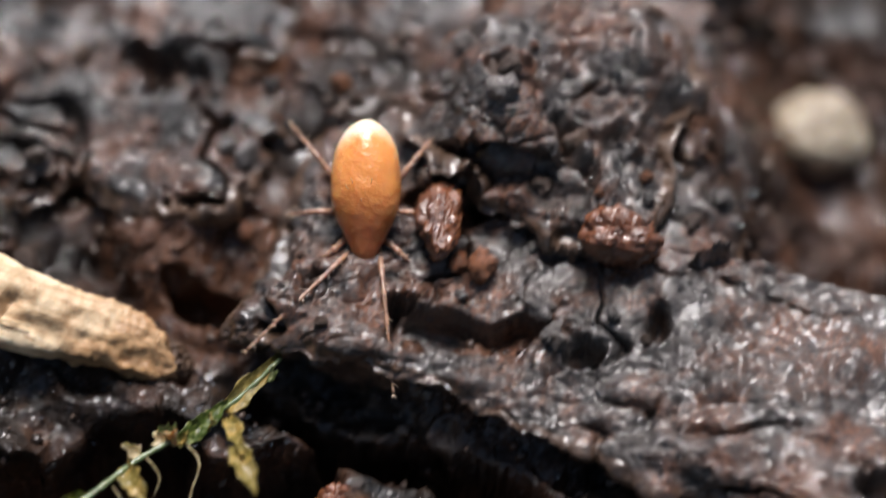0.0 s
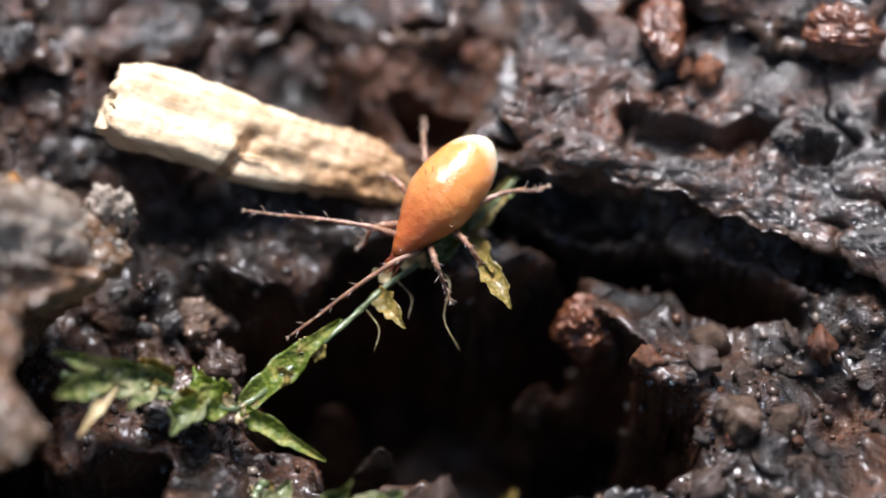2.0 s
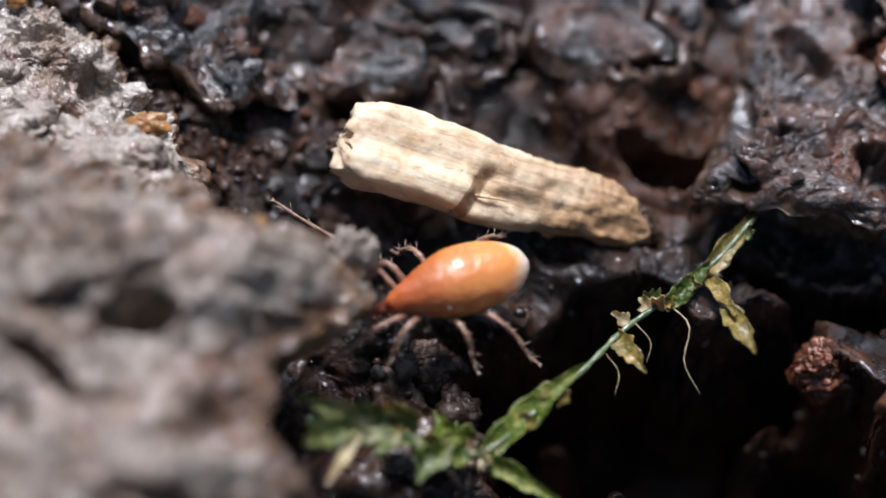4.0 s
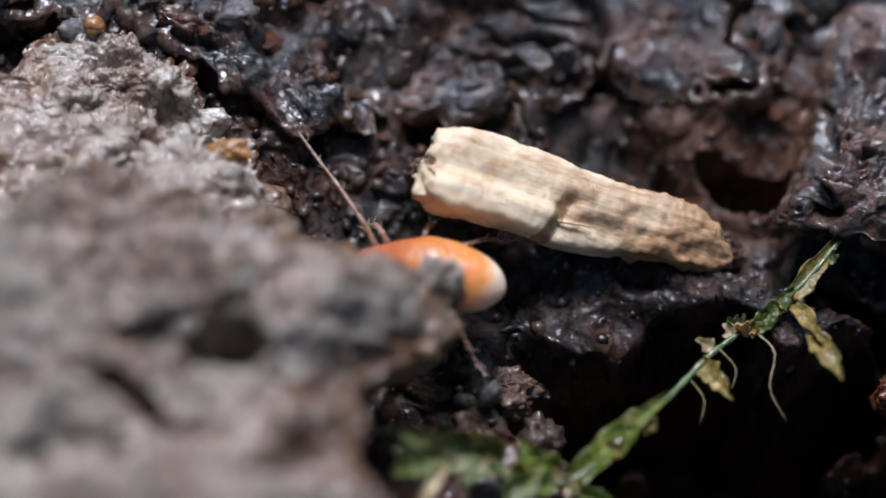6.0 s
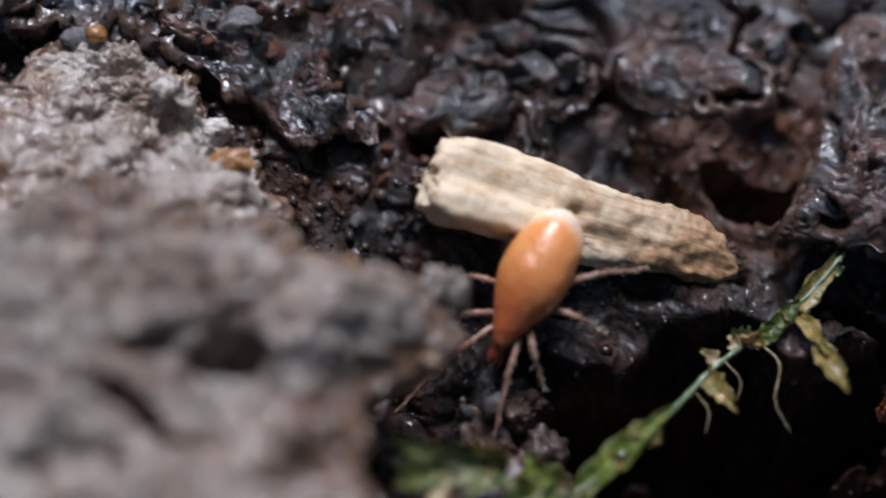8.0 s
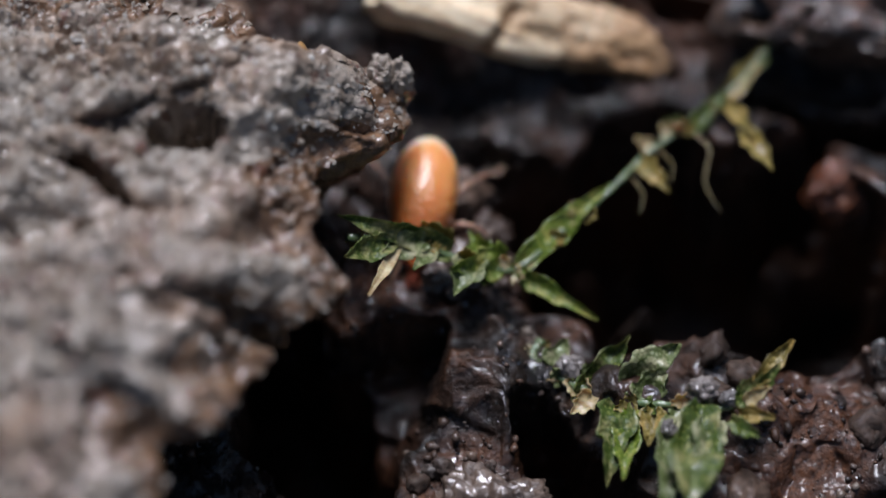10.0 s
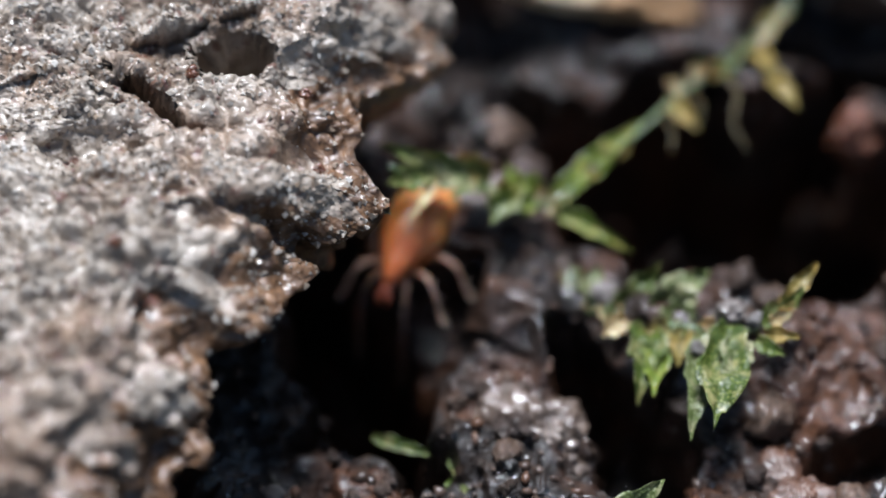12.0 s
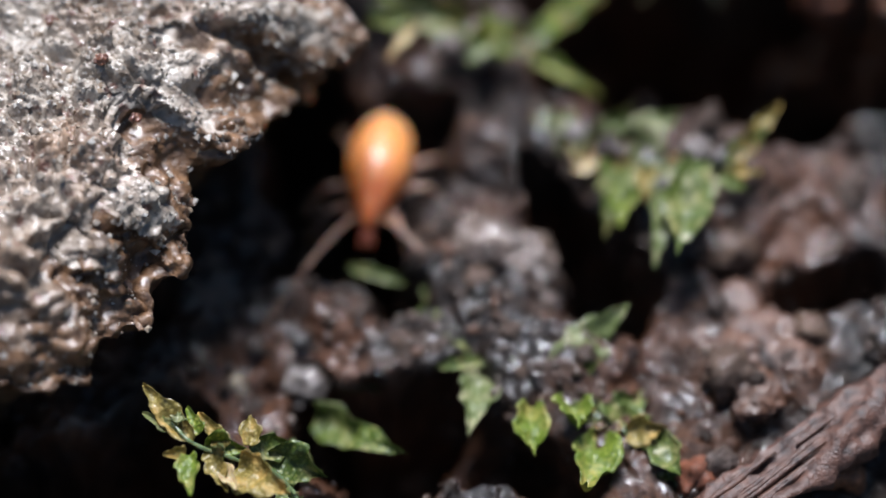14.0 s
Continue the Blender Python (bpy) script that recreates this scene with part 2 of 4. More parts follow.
def mite_skin(name, pale, deep):
    n = Nodes(name)
    sep = n.tree.nodes.new("ShaderNodeSeparateXYZ")
    n.link(n.where, sep.inputs[0])
    mottle = n.noise(0.16, 3)
    along = n.tree.nodes.new("ShaderNodeMath")
    along.operation = "MULTIPLY_ADD"
    n.link(mottle, along.inputs[0])
    along.inputs[1].default_value = 0.22
    n.link(sep.outputs["Y"], along.inputs[2])
    shift = n.tree.nodes.new("ShaderNodeMath")
    shift.operation = "ADD"
    n.link(along.outputs[0], shift.inputs[0])
    shift.inputs[1].default_value = 0.5
    # the gut shows orange in the middle, the margin of the back is pale
    plan = n.tree.nodes.new("ShaderNodeMapping")
    plan.inputs["Scale"].default_value = (2.2, 1.5, 0.0)
    plan.inputs["Location"].default_value = (0.0, -0.10, 0.0)
    n.link(n.where, plan.inputs[0])
    reach = n.tree.nodes.new("ShaderNodeVectorMath")
    reach.operation = "LENGTH"
    n.link(plan.outputs[0], reach.inputs[0])
    spread = n.tree.nodes.new("ShaderNodeMath")
    spread.operation = "MULTIPLY_ADD"
    n.link(mottle, spread.inputs[0])
    spread.inputs[1].default_value = 0.25
    n.link(reach.outputs["Value"], spread.inputs[2])
    middle = n.ramp(spread.outputs[0], (0.35, tuple(0.85 * c for c in pale)), (0.80, pale), (0.88, (0.80, 0.48, 0.27)), (0.96, (0.86, 0.70, 0.55)))
    colour = n.mix(n.grey(shift.outputs[0], (0.52, 0.0), (0.92, 1.0)), middle, deep)
    # the hind end is clear and whitish
    colour = n.mix(n.grey(shift.outputs[0], (0.08, 0.7), (0.20, 0.0)), colour, (0.83, 0.64, 0.46))
    n.put(Base_Color=colour, Roughness=0.38, Coat_Weight=0.45, Coat_Roughness=0.2, Subsurface_Weight=0.85, Subsurface_Radius=(0.20, 0.10, 0.045), Subsurface_Scale=MM)
    n.bump((n.noise(0.12, 2, 0.5), 0.04, 0.5), (n.noise(0.05, 3, 0.6), 0.014, 0.7))
    return n.mat


def leaf_green(name, dark, light, dry):
    """A thin wet leaf: cells and blotches in its colour, and light that comes through the blade."""
    n = Nodes(name)
    mid, fine, blot = n.noise(0.16, 4, 0.65), n.cells(0.035), n.noise(0.07, 4, 0.6)
    colour = n.mix(n.grey(fine, (0.1, 0.0), (0.5, 1.0)), light, dark)
    colour = n.mix(n.grey(blot, (0.40, 0.5), (0.50, 0.0)), colour, tuple(0.6 * c for c in dark))
    colour = n.mix(n.grey(mid, (0.50, 0), (0.66, 0.9)), colour, dry)
    n.put(Base_Color=colour, Roughness=n.grey(mid, (0.3, 0.3), (0.7, 0.6)))
    n.bump((fine, 0.012, 0.7), (blot, 0.02, 0.6), (mid, 0.03, 0.4))
    n.film(n.noise(0.05, 3, 0.6), 0.025, n.grey(n.noise(0.10, 4, 0.6), (0.50, 0.0), (0.60, 0.8)), 0.5, 0.14)
    through_blade = n.tree.nodes.new("ShaderNodeBsdfTranslucent")
    n.link(colour, through_blade.inputs["Color"])
    both = n.tree.nodes.new("ShaderNodeMixShader")
    both.inputs[0].default_value = 0.38
    n.link(n.bsdf.outputs[0], both.inputs[1])
    n.link(through_blade.outputs[0], both.inputs[2])
    n.link(both.outputs[0], n.tree.nodes["Material Output"].inputs["Surface"])
    return n.mat


def plain(name, low, high, size=0.1, rough=0.4, depth=0.012, sss=0.0, wet=0.0):
    n = Nodes(name)
    mid = n.noise(size, 4, 0.6)
    n.put(Base_Color=n.ramp(mid, (0.3, low), (0.7, high)), Roughness=rough)
    if sss:
        n.put(Subsurface_Weight=sss, Subsurface_Radius=(0.10, 0.05, 0.02), Subsurface_Scale=MM)
    n.bump((mid, depth, 0.7), (n.noise(size * 0.2, 3), depth * 0.4, 0.7))
    if wet:
        n.film(n.noise(0.06, 3, 0.5), 0.04, wet)
    return n.mat


def chance_crumb(name, *colours, wet=0.6):
    n = Nodes(name)
    mid, fine = n.noise(0.10, 4, 0.6), n.noise(0.025, 3, 0.6)
    stops = [(k / max(1, len(colours) - 1), c) for k, c in enumerate(colours)]
    colour = n.mix(n.grey(mid, (0.3, 0.75), (0.6, 0.0)), n.ramp(n.chance(), *stops), (0.012, 0.007, 0.005))
    n.put(Base_Color=colour, Roughness=0.5, Specular_IOR_Level=0.4)
    n.film(n.noise(0.04, 2, 0.5), 0.03, n.grey(n.noise(0.10, 3), (0.52 - 0.2 * wet, 0.0), (0.66 - 0.2 * wet, wet)))
    n.bump((mid, 0.03, 0.6), (fine, 0.012, 0.9))
    return n.mat


def ridge_bark(name="ridge_bark", shade=0.9, gloss=(0.0, 0.85), red=0.41):
    n = Nodes(name)
    grain = n.noise(0.09, 5, 0.65, 0.5, (0.55, 1.3, 1.0))
    big, fine = n.noise(0.42, 4, 0.65), n.noise(0.035, 4, 0.65)
    colour = n.ramp(grain, *((at, tuple(shade * c for c in rgb)) for at, rgb in ((0.32, (0.012, 0.008, 0.007)), (0.5, (0.092, 0.072, 0.062)), (0.72, (0.29, 0.26, 0.245)))))
    colour = n.mix(n.grey(big, (red, 0), (red + 0.2, 0.85)), colour, n.ramp(fine, (0.35, (0.014, 0.005, 0.0025)), (0.7, (0.19, 0.070, 0.028))))
    n.put(Base_Color=colour, Roughness=0.5, Specular_IOR_Level=0.3)
    n.film(n.creased(0.055, 0.9), 0.030, n.grey(n.noise(0.3, 4, 0.65), (0.38, gloss[0]), (0.48, gloss[1])), 0.55, 0.07)
    n.bump((grain, 0.035, 0.7), (fine, 0.014, 0.9))
    return n.mat


HUMUS = wet_humus()
RIDGE = ridge_bark("ridge_bark", 0.30, (0.45, 1.0), 0.45)
WETBARK = ridge_bark("wet_bark", 0.12, (0.6, 1.0), 0.45)
SOIL = plain("brown_soil", (0.030, 0.018, 0.012), (0.17, 0.12, 0.09), 0.09, 0.4, 0.03, wet=1.0)
AMBER = plain("amber_flake", (0.14, 0.055, 0.015), (0.38, 0.20, 0.065), 0.10, 0.3, 0.015, 0.4)
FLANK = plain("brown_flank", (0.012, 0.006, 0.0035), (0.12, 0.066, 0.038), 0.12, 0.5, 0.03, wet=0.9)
# brown soil under the crust, with the clods' shaded side put into its colour
SHADED_EARTH = plain("shaded_brown_earth", (0.030, 0.012, 0.005), (0.20, 0.105, 0.048), 0.10, 0.5, 0.03, wet=0.45)
GREYS = chance_crumb("grey_crumb", (0.12, 0.105, 0.095), (0.21, 0.19, 0.18), (0.15, 0.11, 0.085), wet=1.0)
BROWNS = chance_crumb("brown_crumb", (0.05, 0.028, 0.018), (0.13, 0.075, 0.045), (0.08, 0.055, 0.045))
RUSTS = chance_crumb("rust_crumb", (0.16, 0.05, 0.018), (0.30, 0.11, 0.04), (0.20, 0.055, 0.025))
CRUST = soil_crust()
STRAW = chip_wood()
SKIN = mite_skin("mite_skin", (0.72, 0.290, 0.082), (0.42, 0.115, 0.030))
LEG = plain("mite_leg", (0.11, 0.052, 0.034), (0.38, 0.23, 0.16), 0.05, 0.3, 0.004, 0.4)
HAIR = plain("mite_hair", (0.38, 0.25, 0.17), (0.66, 0.50, 0.38), 0.05, 0.25, 0.002, 0.2)
MOUTH = plain("mite_mouth", (0.12, 0.025, 0.012), (0.26, 0.065, 0.028), 0.05, 0.3, 0.004, 0.3)
GREEN = leaf_green("liverwort_green", (0.075, 0.115, 0.020), (0.27, 0.30, 0.075), (0.36, 0.33, 0.13))
LIME = leaf_green("liverwort_lime", (0.13, 0.19, 0.02), (0.36, 0.40, 0.07), (0.44, 0.38, 0.10))
SILVER = leaf_green("liverwort_pale", (0.13, 0.165, 0.050), (0.36, 0.40, 0.19), (0.45, 0.42, 0.24))
YELLOW = leaf_green("liverwort_yellow", (0.22, 0.17, 0.04), (0.48, 0.38, 0.13), (0.55, 0.36, 0.10))
DRY = plain("dry_leaf", (0.20, 0.12, 0.05), (0.50, 0.40, 0.22), 0.06, 0.4, 0.008, 0.3)
STEM = plain("liverwort_stem", (0.05, 0.085, 0.03), (0.15, 0.19, 0.085), 0.08, 0.3, 0.01, 0.2, wet=0.6)
RUST = plain("rusty_crumb", (0.035, 0.010, 0.005), (0.19, 0.065, 0.026), 0.12, 0.4, 0.03, 0.2, wet=0.5)
ROT = plain("soft_rot", (0.022, 0.009, 0.005), (0.11, 0.045, 0.021), 0.16, 0.6, 0.04, wet=0.25)
BARK = plain("red_bark", (0.018, 0.008, 0.006), (0.12, 0.058, 0.040), 0.10, 0.5, 0.03)
PALE = plain("pale_grain", (0.22, 0.175, 0.125), (0.43, 0.37, 0.28), 0.2, 0.45, 0.02, 0.2)


# ---- meshes ----
def mesh_of(name, verts, faces, material, smooth=True):
    me = bpy.data.meshes.new(name)
    me.from_pydata((np.asarray(verts, float) * MM).tolist(), [], faces)
    me.materials.append(material)
    if smooth:
        me.polygons.foreach_set("use_smooth", [True] * len(me.polygons))
    me.update()
    return me


def part(name, verts, faces, material, parent=None, label="", at=None):
    """One mesh object; verts in mm, in its parent's space, or about `at`."""
    ob = new(name, mesh_of(name, verts, faces, material))
    if at is not None:
        ob.location = Vector(at) * MM
    if parent is not None:
        ob.parent = parent
    if label:
        tagged(ob, label)
    return ob


def grid_faces(rows, cols, wrap=False):
    out = []
    for r in range(rows - 1):
        for c in range(cols if wrap else cols - 1):
            d = (c + 1) % cols
            out.append((r * cols + c, r * cols + d, (r + 1) * cols + d, (r + 1) * cols + c))
    return out


def normals_of(v, faces):
    f = np.array(faces)
    n = np.cross(v[f[:, 2]] - v[f[:, 0]], v[f[:, 3]] - v[f[:, 1]])
    out = np.zeros_like(v)
    for k in range(4):
        np.add.at(out, f[:, k], n)
    return out / (np.linalg.norm(out, axis=1, keepdims=True) + 1e-12)


def tube(points, radii, sides=10, squash=1.0):
    """A closed tapered tube along a line of points."""
    pts = np.asarray(points, float)
    way = np.gradient(pts, axis=0)
    way /= np.linalg.norm(way, axis=1, keepdims=True) + 1e-12
    up = np.array((0.13, 0.21, 0.97))
    side = np.cross(way, up)
    side /= np.linalg.norm(side, axis=1, keepdims=True) + 1e-12
    over = np.cross(side, way)
    a = np.linspace(0, 2 * math.pi, sides, endpoint=False)
    r = np.asarray(radii, float)[:, None, None]
    v = pts[:, None] + r * (np.cos(a)[None, :, None] * side[:, None] + squash * np.sin(a)[None, :, None] * over[:, None])
    v = v.reshape(-1, 3)
    faces = grid_faces(len(pts), sides, True)
    faces.append(tuple(range(sides))[::-1])
    faces.append(tuple(range(len(v) - sides, len(v))))
    return v, faces


def curve_points(ctrl, n):
    """A smooth line through a few points."""
    c = np.asarray(ctrl, float)
    c = np.vstack([2 * c[0] - c[1], c, 2 * c[-1] - c[-2]])
    out = []
    segs = len(c) - 3
    for t in np.linspace(0, segs - 1e-6, n):
        k, u = int(t), t - int(t)
        p0, p1, p2, p3 = c[k : k + 4]
        out.append(0.5 * (2 * p1 + (p2 - p0) * u + (2 * p0 - 5 * p1 + 4 * p2 - p3) * u * u + (3 * p1 - p0 - 3 * p2 + p3) * u ** 3))
    return np.array(out)


def ball(rings=24, sides=32):
    """A unit ball as a wrapped grid with pole points doubled round the rings."""
    a = np.linspace(0.02, math.pi - 0.02, rings)
    b = np.linspace(0, 2 * math.pi, sides, endpoint=False)
    v = np.stack([np.outer(np.sin(a), np.cos(b)), np.outer(np.sin(a), np.sin(b)), np.outer(np.cos(a), np.ones(sides))], -1).reshape(-1, 3)
    faces = grid_faces(rings, sides, True)
    faces = [f[::-1] for f in faces]
    faces.append(tuple(range(sides)))
    faces.append(tuple(range(len(v) - sides, len(v)))[::-1])
    return v, faces


# ---- the bark and soil ----
def build_ground():
    xs = np.concatenate([[-40000, -9000, -2000, -400, -150, -60, -25, -12, -8], np.arange(-6.0, 8.4, 0.022), [10, 14, 27, 62, 150, 400, 2000, 9000, 40000]])
    ys = np.concatenate([[-40000, -9000, -2000, -400, -150, -60, -25, -12, -8], np.arange(-5.6, 7.2, 0.022), [9, 14, 27, 62, 150, 400, 2000, 9000, 40000]])
    gx, gy = np.meshgrid(xs, ys)
    x, y = gx.ravel(), gy.ravel()
    cx, cy = np.clip(x, -6, 8.4), np.clip(y, -5.6, 7.2)
    z = ground_height(cx, cy) + ground_relief(x, y)
    v = np.stack([x, y, z], 1)
    # small overhangs: push the lumps sideways
    near = step(-np.maximum(np.abs(x - 1.2) - 6.5, np.abs(y - 0.8) - 5.8), 0, 0.5)
    p = np.stack([x, y, z], 1)
    v[:, 0] += near * 0.05 * fbm(p + 40, 0.22, 3, seed=81)
    v[:, 1] += near * 0.07 * fbm(p + 90, 0.22, 3, seed=91)
    me = bpy.data.meshes.new("ground")
    r, c = len(ys), len(xs)
    i = (np.arange(r - 1)[:, None] * c + np.arange(c - 1)[None]).ravel()
    quads = np.stack([i, i + 1, i + c + 1, i + c], 1).astype(np.int32)
    me.vertices.add(len(v))
    me.vertices.foreach_set("co", (v * MM).ravel())
    me.loops.add(quads.size)
    me.loops.foreach_set("vertex_index", quads.ravel())
    me.polygons.add(len(quads))
    me.polygons.foreach_set("loop_start", np.arange(0, quads.size, 4, dtype=np.int32))
    me.polygons.foreach_set("use_smooth", np.ones(len(quads), dtype=bool))
    me.materials.append(HUMUS)
    me.update(calc_edges=True)
    tagged(new("ground", me), "wet dark brown rotting bark and humus", "ground", kind="structure")


build_ground()


# ---- the clod of crusted soil that overhangs the gap ----
RIM = [(-0.36, 1.28, 0.28), (-0.33, 0.95, 0.22), (-0.62, 0.62, 0.45), (-0.90, 0.25, 0.70), (-0.98, -0.05, 0.85), (-0.74, -0.60, 0.68), (-0.84, -0.82, 0.62),
       (-1.25, -0.98, 0.62), (-1.38, -1.35, 0.66), (-1.57, -1.74, 0.90), (-1.92, -1.85, 0.75), (-1.95, -2.4, 0.6), (-2.3, -3.1, 0.5), (-3.1, -3.6, 0.65),
       (-5.2, -3.9, 0.8), (-6.8, -2.0, 0.9), (-6.9, 0.6, 0.9), (-6.85, 1.39, 0.95), (-4.68, 1.38, 1), (-3.53, 1.49, 1), (-3.03, 1.58, 1), (-2.74, 1.64, 1), (-2.38, 1.66, 0.97), (-1.98, 1.58, 0.92), (-1.65, 1.46, 0.86), (-1.2, 1.2, 0.85), (-0.85, 1.0, 0.5), (-0.62, 1.3, 0.30)]


def slab(name, rim, mid, top, material, label, category, around=720, rings=210, foot=-2.4, undercut=0.75, relief=(0.085, 0.022, 0.009), seed=201, soft=0.62, flank=None, ragged=0.05, worn=2.0, cracks=0.0):
    """A thick uneven crust: a rim of (x, y, z), a top as a function of x and y, and walls that draw in below."""
    ring = curve_points(list(rim) + [rim[0]], around + 1)[:-1]
    mid = np.array(mid)
    out = (ring - mid) / np.linalg.norm(ring - mid, axis=1, keepdims=True)
    ring = ring + out * (ragged * (fbm(ring, 0.30, 2, 0.6, seed + 3) + 0.35 * fbm(ring, 0.14, 2, 0.6, seed + 5)))[:, None]
    s = np.concatenate([np.linspace(0.03, 1, rings) ** 0.8, np.ones(60)])
    down = np.concatenate([np.zeros(rings), np.linspace(0.02, 1, 60)])
    rows = []
    for a, d in zip(s, down):
        p = mid + (ring - mid) * a
        if d == 0:
            k = step(np.array(a), soft, 1.0)
            p[:, 2] = top(p[:, 0], p[:, 1]) * (1 - k) + ring[:, 2] * k - 0.10 * a ** 26
        else:
            way = (ring - mid) / np.linalg.norm(ring - mid, axis=1, keepdims=True)
            p = ring - way * undercut * math.sin(d ** 0.75 * 1.7)
            p[:, 2] = (ring[:, 2] - 0.10) * (1 - d) + foot * d
        rows.append(p)
    v = np.concatenate(rows)
    faces = [f[::-1] for f in grid_faces(len(rows), around, True)]
    n = normals_of(v, faces)
    if n[: around * rings, 2].mean() < 0:
        faces, n = [f[::-1] for f in faces], -n
    # parts of the surface are grainy, others worn smooth
    grainy = 0.6 + 0.8 * step(fbm(v, 0.85, 2, 0.5, seed + 51), -0.35, 0.35)
    v = v + n * (relief[0] * fbm(v, 0.55, 2, seed=seed) + grainy * (relief[1] * fbm(v, 0.22, 2, 0.5, seed + 10, True) + relief[2] * fbm(v, 0.09, 3, 0.6, seed + 20, True)))[:, None]
    if cracks:
        # winding clefts and hollows that part the bark into plates
        bent = v * np.array((0.75, 1.25, 1.0)) + 0.12 * np.stack([fbm(v, 0.3, 2, 0.5, seed + 41), fbm(v, 0.3, 2, 0.5, seed + 43), 0 * v[:, 0]], 1)
        cleft = np.exp(-(fbm(bent, 0.75, 2, 0.5, seed + 31) / 0.07) ** 2) + 0.16 * np.exp(-(fbm(bent, 0.30, 3, 0.6, seed + 33) / 0.10) ** 2)
        hollow = step(fbm(v, 0.55, 2, 0.5, seed + 37), 0.30, 0.62)
        v = v - n * (cracks * (cleft * step(fbm(v, 0.9, 2, 0.5, seed + 35), -0.45, 0.35) + 1.3 * hollow))[:, None]
    v[:around] = v[:around].mean(0) + (v[:around] - v[:around].mean(0)) * 0.6
    top_ob = tagged(new(name), label, category)
    # the crust ends in an uneven line near the rim, where the flank colour starts
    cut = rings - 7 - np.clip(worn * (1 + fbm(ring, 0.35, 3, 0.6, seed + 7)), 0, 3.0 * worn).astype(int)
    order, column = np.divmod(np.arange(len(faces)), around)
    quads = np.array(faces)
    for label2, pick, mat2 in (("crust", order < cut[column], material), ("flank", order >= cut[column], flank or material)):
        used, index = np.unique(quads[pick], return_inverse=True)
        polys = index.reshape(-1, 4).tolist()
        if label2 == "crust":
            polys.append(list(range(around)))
        part(label2, v[used], polys, mat2, top_ob, "" if label2 == "crust" else "darker brown flank")
    return v[: around * rings]


def clod_top(x, y):
    z = 1.12 + 0.14 * hump(x, y, -2.4, -1.2, 0.6, 0.5)
    z = z - 1.5 * pit(x, y, -1.78, 0.30, 0.20, 0.15, -10) - 1.2 * pit(x, y, -2.32, -0.10, 0.40, 0.08, -42)
    z = z - 0.30 * hump(x, y, -1.28, -0.42, 0.20, 0.07, 30) - 0.25 * hump(x, y, -1.95, -1.05, 0.12, 0.06, 0)
    z = z - 0.10 * hump(x, y, -3.2, 1.2, 0.5, 0.12, 20) - 0.25 * hump(x, y, -3.0, -0.45, 0.35, 0.10, 12)
    for k in range(26):
        px, py = -3.4 + 2.0 * ((k * 0.618) % 1), -2.6 + 3.0 * ((k * 0.381 + 0.2) % 1)
        z = z - 0.05 * hump(x, y, px, py, 0.05 + 0.02 * (k % 3), 0.04)
    return z


CLOD_TOP = slab("soil_clod", RIM, (-5.0, -0.5, 1.1), clod_top, CRUST, "grey-beige crusted clod of soil overhanging the dark gap", "soil clod", 900, 240, undercut=1.15, relief=(0.10, 0.046, 0.015), soft=0.80, flank=SHADED_EARTH, ragged=0.12, worn=22.0)

# ---- the lower clod behind it ----
def low_clod_top(x, y):
    z = 0.28 + 0.0 * x
    for px, py, length, depth, turn in ((-2.30, 2.60, 0.16, 0.22, -15), (-1.92, 2.30, 0.20, 0.16, -35), (-2.85, 2.60, 0.12, 0.12, 20), (-2.55, 2.20, 0.22, 0.10, 50)):
        z = z - depth * hump(x, y, px, py, length, 0.06, turn)
    return z + 0.10 * hump(x, y, -2.2, 2.05, 0.35, 0.2, -20)


slab("soil_clod", [(-1.46, 1.89, -0.25), (-1.63, 2.16, -0.1), (-1.77, 2.52, -0.05), (-2.08, 2.77, 0.05), (-2.35, 3.13, 0.1), (-2.64, 3.37, 0.2), (-2.91, 3.45, 0.25), (-3.29, 3.21, 0.3), (-3.61, 2.91, 0.35), (-4.7, 2.72, 0.4), (-4.56, 0.87, 0.3), (-3.28, 0.84, 0.2), (-2.12, 1.02, 0), (-1.61, 1.47, -0.2)],
     (-2.71, 2.31, 0.3), low_clod_top, CRUST, "lower wet grey-beige clod of crusted soil behind the overhanging one", "soil clod", 620, 170, undercut=0.5, relief=(0.08, 0.044, 0.015), seed=341, soft=0.70, flank=SHADED_EARTH, ragged=0.08, worn=12.0)

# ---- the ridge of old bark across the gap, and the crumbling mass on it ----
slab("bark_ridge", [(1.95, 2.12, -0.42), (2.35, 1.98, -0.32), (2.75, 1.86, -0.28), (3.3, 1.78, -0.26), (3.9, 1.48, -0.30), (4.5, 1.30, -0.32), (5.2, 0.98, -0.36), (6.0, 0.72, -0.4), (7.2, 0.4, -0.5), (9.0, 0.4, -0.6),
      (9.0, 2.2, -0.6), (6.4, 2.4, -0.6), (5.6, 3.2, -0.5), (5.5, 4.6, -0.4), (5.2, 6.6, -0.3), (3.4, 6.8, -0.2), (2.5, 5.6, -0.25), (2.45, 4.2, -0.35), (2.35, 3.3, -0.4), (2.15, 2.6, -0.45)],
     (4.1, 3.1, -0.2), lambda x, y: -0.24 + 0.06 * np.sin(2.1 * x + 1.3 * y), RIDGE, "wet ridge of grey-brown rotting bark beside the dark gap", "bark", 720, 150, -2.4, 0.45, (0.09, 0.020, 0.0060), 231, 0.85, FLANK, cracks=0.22)
